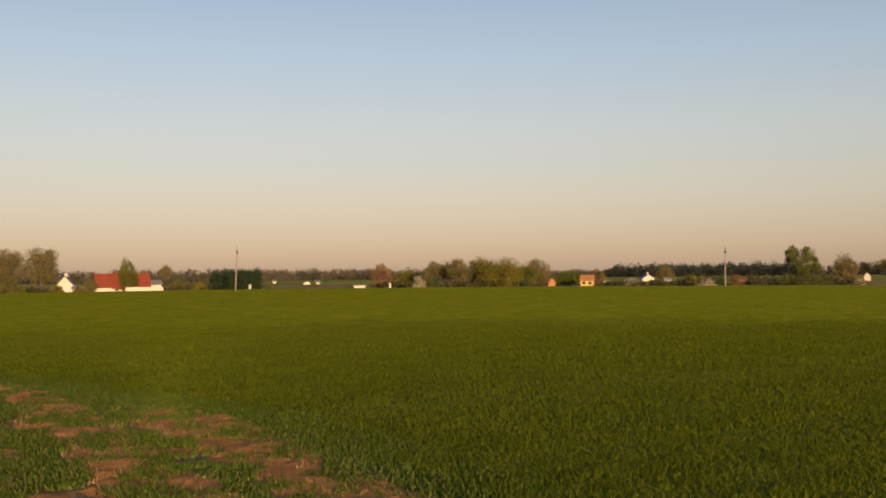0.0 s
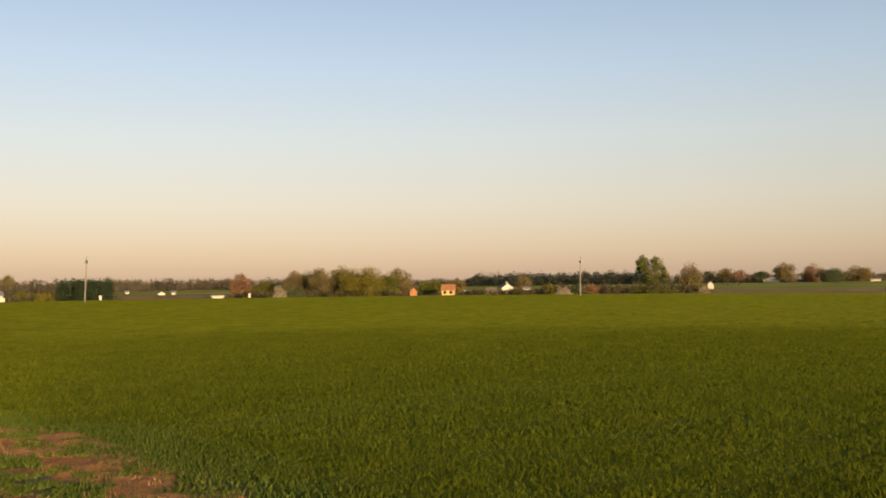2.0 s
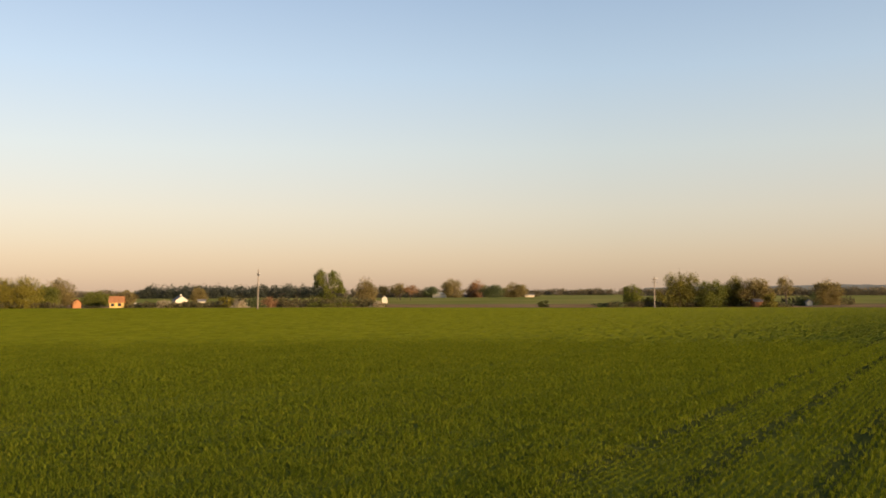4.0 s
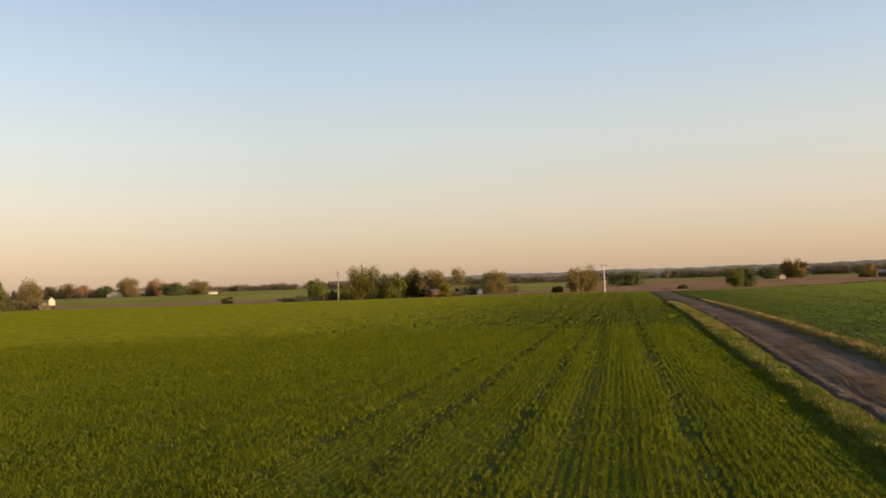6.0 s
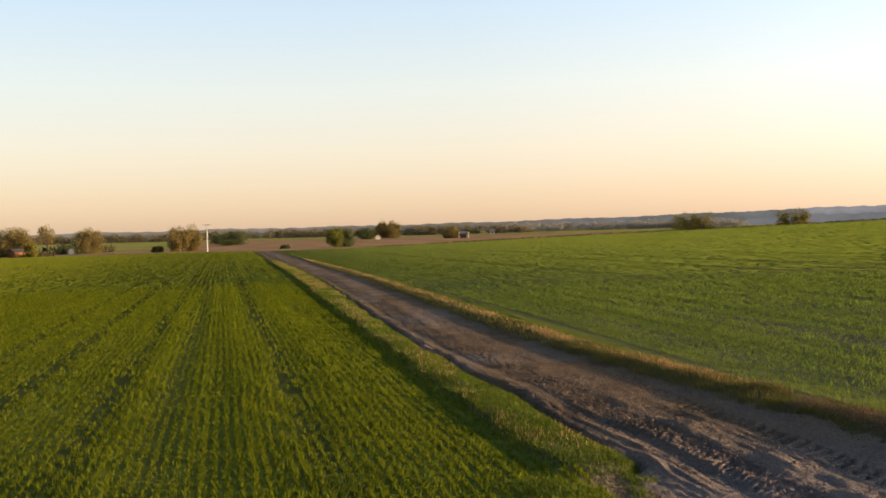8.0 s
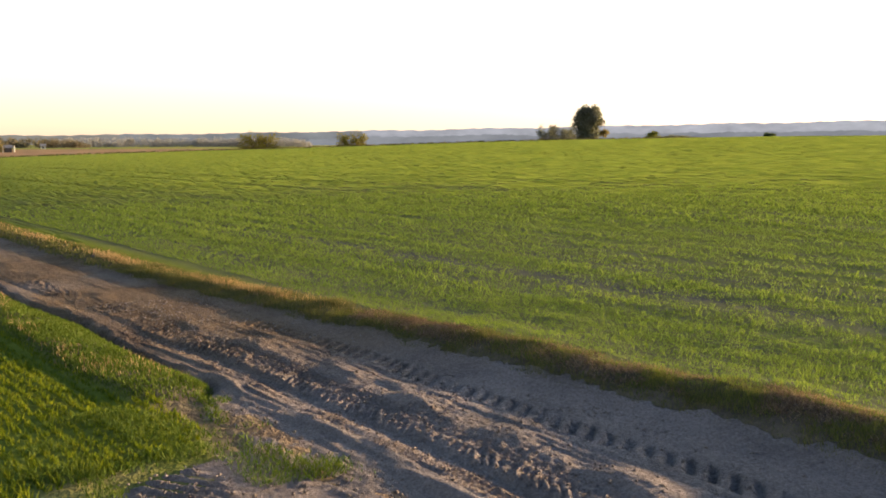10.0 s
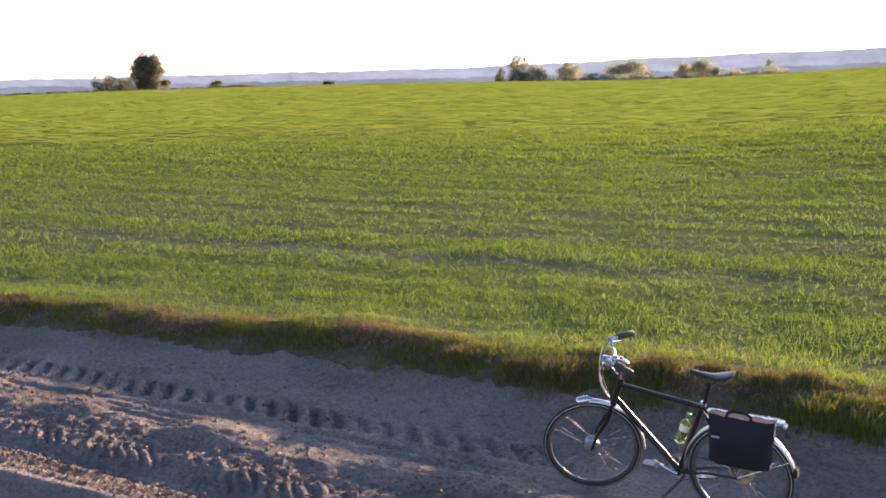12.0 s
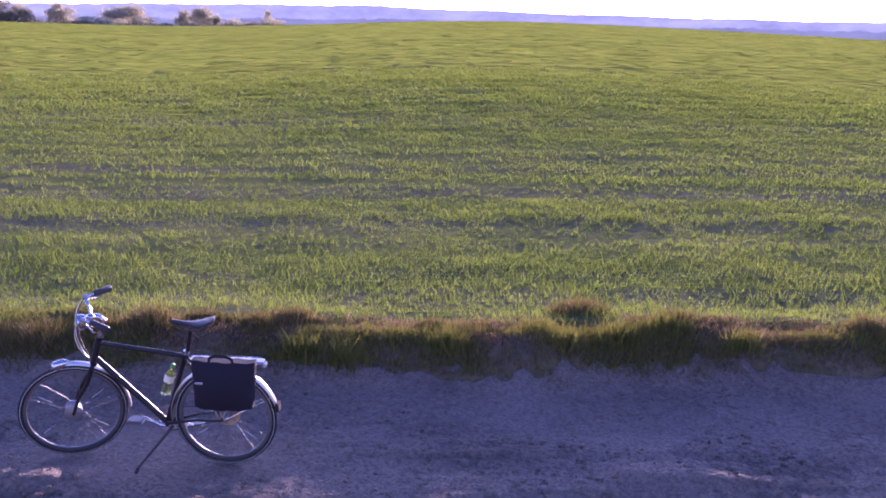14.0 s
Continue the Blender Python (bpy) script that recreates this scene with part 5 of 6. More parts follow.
def make_house(name, bearing, far, long, deep, eave, ridge, wall, roof, label, turn=0.0, windows=0, chimneys=0, gable_front=False, lift=0.0):
    """A house with gabled roof; its front faces the fields. turn: degrees that it is turned from that."""
    x, y, z = at(bearing, far)
    house = empty(name, pose(x, y, z - 0.2 + lift, 0, 0, -bearing + turn + (90 if gable_front else 0)), label, "building")
    w, d = long / 2, deep / 2
    sh = Shape()
    sh.add([(-w, -d, 0), (w, -d, 0), (w, d, 0), (-w, d, 0), (-w, -d, eave), (w, -d, eave), (w, d, eave), (-w, d, eave), (-w, 0, ridge), (w, 0, ridge)],
           [(0, 1, 5, 4), (2, 3, 7, 6), (1, 2, 6, 9, 5), (3, 0, 4, 8, 7)])
    walls = sh.part("wall", wall, house)
    o, t = 0.35, 0.16
    sl = (ridge - eave) / d
    rf = Shape()
    for s in (-1, 1):
        e = (d + o) * s
        ze = eave - o * sl
        rf.add([(-w - o, 0, ridge + 0.02), (w + o, 0, ridge + 0.02), (w + o, e, ze), (-w - o, e, ze),
                (-w - o, 0, ridge + t), (w + o, 0, ridge + t), (w + o, e, ze + t), (-w - o, e, ze + t)],
               [(0, 1, 2, 3), (4, 7, 6, 5), (3, 2, 6, 7), (0, 3, 7, 4), (1, 5, 6, 2)])
    cover = rf.part("roof", roof, house)
    for i in range(chimneys):
        cx = -w * 0.45 + i * w * 0.9
        Shape().box(cx - 0.3, cx + 0.3, -0.3, 0.3, ridge - 0.5, ridge + 0.9).part("chimney", wall, cover)
    for i in range(windows):
        cx = -w + long * (i + 0.5) / windows
        win = Shape().box(cx - 0.55, cx + 0.55, -d - 0.05, -d + 0.03, eave * 0.36, eave * 0.80).part("window", MAT_DARK_GLASS, house)
        Shape().box(cx - 0.65, cx + 0.65, -d - 0.12, -d - 0.05, eave * 0.31, eave * 0.36).part("sill", wall, win)
    return house


make_house("barn", -18.9, 316, 16.0, 9.0, 1.3, 5.7, MAT_WHITEWASH, MAT_RED_ROOF, "long whitewashed barn with a red roof beyond the field", 6, 4)
make_house("barn_annexe", -17.1, 318, 3.4, 6.0, 2.2, 3.5, MAT_WHITEWASH, MAT_GREY_ROOF, "low white annexe at the end of the red-roofed barn", 6)
make_house("farmhouse", -21.9, 300, 6.0, 4.8, 2.2, 4.8, MAT_WHITEWASH, MAT_GREY_ROOF, "white farmhouse with two chimneys among bare trees", -8, 2, 2, True)
make_house("shed", -21.25, 290, 3.0, 3.0, 1.2, 1.8, MAT_WHITEWASH, MAT_GREY_ROOF, "small white shed beside the farmhouse", 8)
make_house("brick_house", 6.55, 330, 2.8, 2.6, 1.8, 3.0, MAT_BRICK, MAT_RED_ROOF, "small orange brick house at the edge of the grove", 10, 1, 0, True)
make_house("cream_house", 8.75, 330, 4.2, 5.0, 2.1, 3.9, MAT_OCHRE, MAT_BRICK, "ochre house with a brick-red roof glowing in the evening sun", -6, 2)
make_house("white_hut", 9.9, 330, 1.6, 2.0, 1.3, 1.7, MAT_WHITEWASH, MAT_WHITEWASH, "tiny white hut by the field edge")
make_house("white_house", 12.25, 390, 3.8, 5.0, 2.0, 3.6, MAT_WHITEWASH, MAT_GREY_ROOF, "small white house below the pine wood", 20, 1, 1, True)
make_house("white_shed", 13.5, 390, 2.8, 3.0, 1.5, 2.2, MAT_WHITEWASH, MAT_GREY_ROOF, "low pale shed below the pine wood")
make_house("white_house", 24.35, 400, 2.6, 2.4, 2.0, 3.4, MAT_WHITEWASH, MAT_GREY_ROOF, "narrow white gabled house beside pale blossom", 0, 0, 0, True)
make_house("white_barn", 27.7, 640, 9.5, 7.0, 2.3, 3.5, MAT_WHITEWASH, MAT_WHITEWASH, "long white barn of the distant farm", 0, 0)
make_house("grey_barn", 28.9, 660, 12.0, 8.0, 2.2, 4.2, MAT_BOARDS, MAT_GREY_ROOF, "grey-roofed barn of the distant farm", 10, 0)
make_house("grey_barn", 30.0, 665, 9.0, 8.0, 2.2, 4.0, MAT_BOARDS, MAT_GREY_ROOF, "grey-roofed barn beside the white hut", -12, 0)
make_house("white_cottage", 31.0, 640, 7.6, 6.0, 2.6, 3.9, MAT_WHITEWASH, MAT_GREY_ROOF, "white cottage with two dark windows in the far meadow", 0, 2)
make_house("low_shed", 33.2, 640, 6.0, 4.0, 1.6, 2.2, MAT_CREAM, MAT_GREY_ROOF, "low pale shed in the far meadow")
make_house("brick_shed", 46.5, 266, 3.4, 3.0, 1.7, 2.3, MAT_BRICK, MAT_GREY_ROOF, "small brick shed under budding trees", 25)
make_house("white_shed", 49.2, 340, 1.8, 1.8, 1.5, 2.2, MAT_WHITEWASH, MAT_GREY_ROOF, "small white shed between bare trees", 15, 0, 0, True)
make_house("white_house", 73.9, 600, 2.8, 3.0, 1.9, 3.1, MAT_WHITEWASH, MAT_GREY_ROOF, "white house at the foot of the far wood", 0, 1)
make_house("dark_shed", 72.1, 450, 3.0, 4.0, 2.2, 3.2, MAT_BOARDS, MAT_GREY_ROOF, "dark board shed between two white posts", 0)
make_house("village_house", -8.3, 430, 1.4, 3.0, 0.9, 1.6, MAT_WHITEWASH, MAT_GREY_ROOF, "white village house far behind the field", 12, 0, 0, True)
make_house("village_house", -7.6, 435, 1.4, 3.0, 1.2, 1.9, MAT_CREAM, MAT_GREY_ROOF, "pale village house far behind the field", -10)
make_house("long_shed", -5.1, 330, 3.9, 3.0, 0.9, 1.1, MAT_WHITEWASH, MAT_WHITEWASH, "low flat white shed beyond the field")
make_house("village_house", -10.2, 470, 1.7, 3.0, 1.1, 1.8, MAT_CREAM, MAT_GREY_ROOF, "small pale house beside dark conifers")
make_house("white_house", 66.9, 470, 1.8, 2.4, 1.6, 2.6, MAT_WHITEWASH, MAT_GREY_ROOF, "small white gable under the farm trees", 10, 0, 0, True)


def make_yard_wall():
    """The long low white wall in front of the barn, in panels between posts."""
    x, y, z = at(-19.05, 302)
    wall = empty("yard_wall", pose(x, y, z - 0.1, 0, 0, 19.05 + 2), "long low whitewashed yard wall before the barn", "wall")
    for x0, x1, h in ((-12.6, -2.4, 1.0), (2.0, 12.6, 1.15)):
        Shape().box(x0, x1, -0.15, 0.15, 0, h).part("panel", MAT_WHITEWASH, wall)
        Shape().box(x0 - 0.1, x1 + 0.1, -0.22, 0.22, h, h + 0.12).part("coping", MAT_WHITEWASH, wall)
        k = x0
        while k <= x1 + 0.01:
            Shape().box(k - 0.2, k + 0.2, -0.24, -0.15, 0, h).part("pillar", MAT_WHITEWASH, wall)
            k += (x1 - x0) / 4
    return wall


make_yard_wall()


def make_post(bearing, far, tall, label):
    x, y, z = at(bearing, far)
    post = empty("white_post", pose(x, y, z - 0.1), label, "post", "white posts")
    Shape().box(-0.28, 0.28, -0.28, 0.28, 0, tall).part("shaft", MAT_WHITEWASH, post, bevel=0.04)
    Shape().box(-0.36, 0.36, -0.36, 0.36, tall, tall + 0.15).part("cap", MAT_CONCRETE, post)


make_post(-11.65, 245, 1.1, "short white post at the field edge")
make_post(-3.25, 262, 1.2, "short white post below the rust tree")
make_post(71.85, 448, 2.7, "white gatepost beside the dark shed")
make_post(72.42, 448, 2.7, "white gatepost beside the dark shed")


# ---- power poles ----
def make_pole(bearing, far, tall, material, lean, arms, wide, label):
    x, y, z = at(bearing, far)
    pole = empty("power_pole", pose(x, y, z - 0.2, 0, lean, -bearing), label, "pole", "power poles")
    Shape().tube([(0, 0, 0), (0, 0, tall * 0.5), (0, 0, tall)], [0.17, 0.14, 0.10], 10).part("shaft", material, pole)
    for zz in arms:
        arm = Shape().box(-wide / 2, wide / 2, -0.06, 0.06, zz - 0.06, zz + 0.06).part("crossarm", MAT_IRON, pole)
        for k in (-0.95, -0.35, 0.35, 0.95):
            Shape().tube([(k * wide / 2, 0, zz + 0.05), (k * wide / 2, 0, zz + 0.16), (k * wide / 2, 0, zz + 0.3)], [0.04, 0.08, 0.05], 8).part("insulator", MAT_PORCELAIN, arm)
    return pole


p1 = make_pole(-12.5, 212, 9.9, MAT_WOOD, 2.4, (8.4,), 0.7, "leaning wooden power pole at the field edge")
Shape().box(-0.25, 0.25, -0.2, 0.2, 8.5, 9.1).part("switch_box", MAT_IRON, p1)
p2 = make_pole(16.73, 215, 9.1, MAT_WOOD, 0.8, (8.0,), 0.7, "wooden power pole before the pine wood")
Shape().box(-0.2, 0.2, -0.2, 0.2, 7.6, 8.2).part("switch_box", MAT_IRON, p2)
make_pole(40.6, 244, 8.0, MAT_WOOD, 0.3, (7.3, 6.6), 1.4, "wooden power pole beside the row of trees")
make_pole(56.75, 250, 7.3, MAT_CONCRETE, 0.2, (7.2,), 1.9, "pale concrete power pole with a wide crossarm")


# ---- the bicycle on its kickstand ----
def metal(name, base, rough, metallic=1.0, wear=0.15):
    return plain(name, base, rough, metallic, 0.5, wear, 18, 0.05)


MAT_FRAME = plain("dark_frame_paint", (0.016, 0.013, 0.014), 0.42, 0.0, 0.28, 0.3, 14, 0.04)
MAT_FRAME.node_tree.nodes["Principled BSDF"].inputs["Coat Weight"].default_value = 0.06
MAT_CHROME = metal("polished_alloy", (0.52, 0.50, 0.50), 0.26)
MAT_ALLOY = metal("brushed_alloy", (0.34, 0.34, 0.36), 0.55)
MAT_RIM = metal("dark_rim", (0.20, 0.20, 0.21), 0.5)
MAT_GUARD = metal("mudguard_alloy", (0.46, 0.44, 0.44), 0.40)
MAT_RUBBER = plain("tyre_rubber", (0.022, 0.021, 0.020), 0.75, 0, 0.35, 0.4, 30, 0.3)
MAT_GRIP = plain("grip_rubber", (0.030, 0.028, 0.028), 0.6, 0, 0.4, 0.3, 60, 0.3)
MAT_SADDLE = plain("saddle_leather", (0.034, 0.028, 0.028), 0.55, 0, 0.35, 0.3, 25, 0.15)
MAT_BAG = plain("bag_cloth", (0.016, 0.014, 0.022), 0.85, 0, 0.25, 0.3, 90, 0.35)
MAT_REFLECT = plain("grey_reflector", (0.38, 0.38, 0.40), 0.4, 0.2, 0.5, 0.1, 30, 0.05)
MAT_LENS = plain("clear_lens", (0.75, 0.76, 0.78), 0.12, 0.2, 0.6, 0.1, 30, 0.05)
MAT_CABLE = plain("pale_cable", (0.50, 0.47, 0.42), 0.4, 0, 0.4, 0.2, 30, 0.05)
MAT_CAP = plain("green_cap", (0.10, 0.32, 0.07), 0.4, 0, 0.4, 0.1, 20, 0.05)
MAT_LABEL = plain("bottle_label", (0.75, 0.72, 0.52), 0.5, 0, 0.4, 0.15, 25, 0.05)
MAT_DISC = plain("amber_plastic", (0.42, 0.30, 0.17), 0.4, 0, 0.4, 0.2, 20, 0.05)


def bottle_plastic():
    m = Mat("yellow_green_plastic", 0.15, 0, 0.5)
    m.color(m.ramp(m.noise(m.coord(), 20, 2), (0.3, (0.55, 0.62, 0.22)), (0.7, (0.75, 0.78, 0.40))))
    m.b.inputs["Transmission Weight"].default_value = 0.88
    m.b.inputs["IOR"].default_value = 1.35
    return m.m


MAT_BOTTLE = bottle_plastic()

# side view, metres: x forward from the rear tyre's foot, z up
REAR, FRONT = Vector((0.06, 0, 0.345)), Vector((1.09, 0, 0.345))
BRACKET, SEAT_TOP, HEAD_TOP, HEAD_LOW = Vector((0.46, 0, 0.285)), Vector((0.30, 0, 0.80)), Vector((0.875, 0, 0.865)), Vector((0.925, 0, 0.70))


def make_wheel(name, hub, parent, steer, hub_size, label):
    """Rim with tyre, hub, crossed spokes and two spoke reflectors."""
    rim = Shape().ring(hub, 0.305, [(-0.012, -0.010), (0.006, -0.012), (0.010, -0.010), (0.004, 0.0), (0.010, 0.010), (0.006, 0.012), (-0.012, 0.010), (-0.016, 0)]).turned(steer).part(name, MAT_RIM, parent, label)
    tread = [(0.019 * math.cos(a) + 0.002, 0.019 * math.sin(a)) for a in (2 * math.pi * k / 10 for k in range(10))]
    Shape().ring(hub, 0.325, tread).turned(steer).part("tyre", MAT_RUBBER, rim)
    Shape().ring(hub, 0.3185, [(0.0125, 0.0190), (0.0145, 0.0180), (0.0115, 0.0170), (0.0105, 0.0190)]).turned(steer).part("sidewall_stripe", MAT_REFLECT, rim)
    y = 0.036
    Shape().tube([hub + Vector((0, -0.05, 0)), hub + Vector((0, -y, 0)), hub + Vector((0, -y + 0.004, 0)), hub + Vector((0, y - 0.004, 0)), hub + Vector((0, y, 0)), hub + Vector((0, 0.05, 0))],
                 [0.009, hub_size, hub_size * 0.85, hub_size * 0.85, hub_size, 0.009], 24).turned(steer).part("hub", MAT_ALLOY, rim)
    for k in range(28):
        a = 2 * math.pi * k / 28
        side = 1 if k % 2 else -1
        lean = 0.55 if k % 4 < 2 else -0.55
        p0 = hub + Vector((hub_size * 0.9 * math.cos(a + lean), side * 0.033, hub_size * 0.9 * math.sin(a + lean)))
        p1 = hub + Vector((0.294 * math.cos(a), side * 0.004, 0.294 * math.sin(a)))
        Shape().tube([p0, p1], 0.0013, 5).turned(steer).part("spoke", MAT_RIM, rim)
    for a in (35, 145, 215, 325):
        c = hub + Vector((0.20 * math.cos(radians(a)), 0.012, 0.20 * math.sin(radians(a))))
        d = Vector((math.cos(radians(a)), 0, math.sin(radians(a))))
        Shape().tube([c - d * 0.05, c + d * 0.05], 0.0024, 6).turned(steer).part("spoke_reflector", MAT_REFLECT, rim)
    return rim


def make_bicycle():
    base = Vector((3.90, -4.737))
    ru, rv = to_uv(base[0], base[1])
    z0 = float(road_height(np.array([ru]), np.array([rv]))[0])
    bike = empty("bicycle", pose(base[0], base[1], z0 + 0.004, -4.5, -0.3, 24.1), "dark trekking bicycle with black pannier on its kickstand", "bicycle")
    axis = (HEAD_TOP - HEAD_LOW).normalized()
    steer = Matrix.Translation(HEAD_LOW) @ Matrix.Rotation(radians(22), 4, axis) @ Matrix.Translation(-HEAD_LOW)
    still = Matrix.Identity(4)

    # frame: one welded mesh
    fr = Shape()
    fr.tube([HEAD_LOW - axis * 0.01, HEAD_TOP + axis * 0.01], 0.022, 14)
    fr.tube([HEAD_TOP - axis * 0.035, SEAT_TOP - Vector((-0.012, 0, 0.03))], 0.0165, 12)
    fr.tube([HEAD_LOW + axis * 0.03, BRACKET], 0.0205, 12)
    fr.tube([BRACKET, SEAT_TOP], 0.0165, 12)
    fr.tube([BRACKET + Vector((0, -0.036, 0)), BRACKET + Vector((0, 0.036, 0))], 0.024, 14)
    for s in (-1, 1):
        fr.tube([BRACKET + Vector((-0.02, 0.022 * s, 0)), REAR + Vector((0.18, 0.05 * s, -0.01)), REAR + Vector((0, 0.064 * s, 0))], [0.011, 0.010, 0.008], 9)
        fr.tube([SEAT_TOP + Vector((0.006, 0.014 * s, -0.04)), REAR + Vector((0.12, 0.05 * s, 0.24)), REAR + Vector((0, 0.064 * s, 0))], [0.009, 0.008, 0.007], 9)
    frame_part = fr.part("frame", MAT_FRAME, bike, "dark glossy diamond frame")
    # strip added in place of the glossy highlight along the down tube
    Shape().tube([HEAD_LOW + axis * 0.005, BRACKET + (HEAD_LOW - BRACKET) * 0.12], 0.0015, 6).turned(Matrix.Translation((0.010, 0.0145, 0.0145))).part("tube_highlight", MAT_RIM, frame_part, "thin strip for the highlight along the down tube")

    # fork, turned with the bars
    fk = Shape()
    fk.tube([HEAD_LOW - axis * 0.005, HEAD_LOW - axis * 0.05], 0.024, 12)
    for s in (-1, 1):
        crown = HEAD_LOW - axis * 0.04 + Vector((0.01, 0.052 * s, 0))
        fk.tube([HEAD_LOW - axis * 0.03, crown, crown - axis * 0.10 + Vector((0.004, 0, 0)), FRONT + Vector((-0.045, 0.058 * s, 0.12)), FRONT + Vector((0, 0.058 * s, 0))], [0.016, 0.017, 0.016, 0.012, 0.010], 10)
    fk.turned(steer).part("fork", MAT_FRAME, bike)
    front = make_wheel("front_wheel", FRONT, bike, steer, 0.060, "alloy front wheel with hub dynamo")
    rear = make_wheel("rear_wheel", REAR, bike, still, 0.024, "alloy rear wheel")
    Shape().ring(REAR, 0.04, [(0, -0.045), (0.045, -0.043), (0.045, -0.041), (0, -0.043)], steps=40).part("spoke_guard", MAT_DISC, rear, "amber plastic spoke guard disc")
    cas = Shape()
    for i, r in enumerate((0.050, 0.043, 0.036, 0.030, 0.025)):
        cas.tube([REAR + Vector((0, -0.040 - i * 0.005, 0)), REAR + Vector((0, -0.043 - i * 0.005, 0))], r, 22)
    cas.part("sprocket_cassette", MAT_ALLOY, rear)

    # mudguards with stays
    guard = [(0.0, -0.026), (0.010, -0.020), (0.014, 0.0), (0.010, 0.020), (0.0, 0.026), (0.008, 0.019), (0.012, 0.0), (0.008, -0.019)]
    g = Shape().ring(FRONT, 0.355, guard, turn=98, start=84, steps=40)
    fg = g.turned(steer).part("front_mudguard", MAT_GUARD, bike, "silver front mudguard")
    for s in (-1, 1):
        Shape().tube([FRONT + Vector((0, 0.05 * s, 0)), FRONT + Vector((-0.35, 0.02 * s, 0.08))], 0.0025, 6).turned(steer).part("stay", MAT_CHROME, fg)
    nose = FRONT + Vector((0.030, 0, 0.346))
    Shape().tube([nose + Vector((-0.05, 0, 0.016)), nose + Vector((-0.01, 0, 0.018)), nose + Vector((0.045, 0, 0.0)), nose + Vector((0.055, 0, -0.004))], [0.012, 0.030, 0.034, 0.028], 14).turned(steer).part("mudguard_lamp", MAT_CHROME, fg, "chrome lamp on the mudguard's nose")
    rg = Shape().ring(REAR, 0.355, guard, turn=172, start=-8, steps=52)
    rg = rg.part("rear_mudguard", MAT_GUARD, bike, "silver rear mudguard")
    for s in (-1, 1):
        Shape().tube([REAR + Vector((0, 0.06 * s, 0)), REAR + Vector((-0.31, 0.022 * s, 0.16))], 0.0025, 6).part("stay", MAT_CHROME, rg)
    flap = REAR + Vector((-0.345, 0, 0.115))
    Shape().box(flap[0] - 0.02, flap[0] + 0.004, -0.03, 0.03, flap[2] - 0.05, flap[2] + 0.01).part("mud_flap", MAT_RUBBER, rg, bevel=0.003)

    # stem, bars, grips, levers, bell, lamp
    st = HEAD_TOP + axis * 0.14
    bar_mid = st + Vector((0.075, 0, 0.03))
    sm = Shape().tube([HEAD_TOP, st, st + Vector((0.03, 0, 0.018)), bar_mid], [0.017, 0.020, 0.024, 0.026], 12)
    stem = sm.turned(steer).part("stem", MAT_CHROME, bike)
    bend = []
    for s in (-1, 1):
        side = [(0, 0), (0.06, 0.005), (0.12, 0.03), (0.17, 0.025), (0.20, -0.01), (0.30, -0.11)]
        bend.append([bar_mid + Vector((dx, s * dy, 0.06 * min(1, dy / 0.15) - (0.015 if dy > 0.25 else 0))) for dy, dx in side])
    bars = Shape().tube([*reversed(bend[0][1:]), *bend[1]], 0.0115, 10).turned(steer).part("handlebar", MAT_CHROME, bike)
    for pts in bend:
        a, b = pts[-2], pts[-1]
        Shape().tube([a + (b - a) * 0.05, a + (b - a) * 0.12, b, b + (b - a).normalized() * 0.012], [0.018, 0.022, 0.0235, 0.018], 12).turned(steer).part("grip", MAT_GRIP, bars, "black rubber grip")
        c = pts[-3]
        Shape().tube([c + Vector((0.01, 0, 0)), c + Vector((0.0, 0, -0.02)), a + (b - a) * 0.55 + Vector((0.035, 0, -0.045))], [0.010, 0.008, 0.005], 8).turned(steer).part("brake_lever", MAT_CHROME, bars)
        Shape().tube([c, c + Vector((0.025, 0, 0.012))], [0.019, 0.015], 12).turned(steer).part("shifter", MAT_ALLOY, bars)
    bell = bar_mid + Vector((-0.005, 0.085, 0.03))
    Shape().tube([bell, bell + Vector((0, 0, 0.012)), bell + Vector((0, 0, 0.024)), bell + Vector((0, 0, 0.030))], [0.026, 0.027, 0.020, 0.006], 16).turned(steer).part("bell", MAT_CHROME, bars)
    lamp_at = bar_mid + Vector((0.05, 0.0, -0.035))
    lamp = Shape().tube([lamp_at + Vector((-0.055, 0, 0)), lamp_at + Vector((-0.03, 0, 0)), lamp_at + Vector((0.02, 0, 0)), lamp_at + Vector((0.032, 0, 0))], [0.018, 0.042, 0.056, 0.052], 18).turned(steer).part("headlamp", MAT_CHROME, bars, "round chrome headlamp")
    Shape().tube([lamp_at + Vector((0.030, 0, 0)), lamp_at + Vector((0.037, 0, 0))], [0.050, 0.036], 18).turned(steer).part("lens", MAT_LENS, lamp)
    for s, drop in ((-1, 0.0), (1, 0.03), (-1, 0.06), (1, 0.09)):
        p = bend[0 if s < 0 else 1][3]
        q = HEAD_LOW + Vector((0.03, 0.012 * s, 0.02 + drop * 0.5))
        m1 = p + Vector((0.10 - drop * 0.3, -0.03 * s, -0.02))
        m2 = q + Vector((0.10 - drop * 0.4, 0.04 * s, 0.12))
        path = [p * (1 - t) ** 3 + m1 * 3 * t * (1 - t) ** 2 + m2 * 3 * t * t * (1 - t) + q * t ** 3 for t in (k / 14 for k in range(15))]
        Shape().tube(path, 0.0032, 6).turned(steer).part("cable", MAT_CABLE if drop < 0.05 else MAT_GRIP, bars)

    # saddle on its post
    post = Shape().tube([SEAT_TOP - Vector((0, 0, 0.05)), SEAT_TOP + Vector((-0.03, 0, 0.12)), SEAT_TOP + Vector((-0.035, 0, 0.15))], 0.0135, 12).part("seat_post", MAT_FRAME, bike)
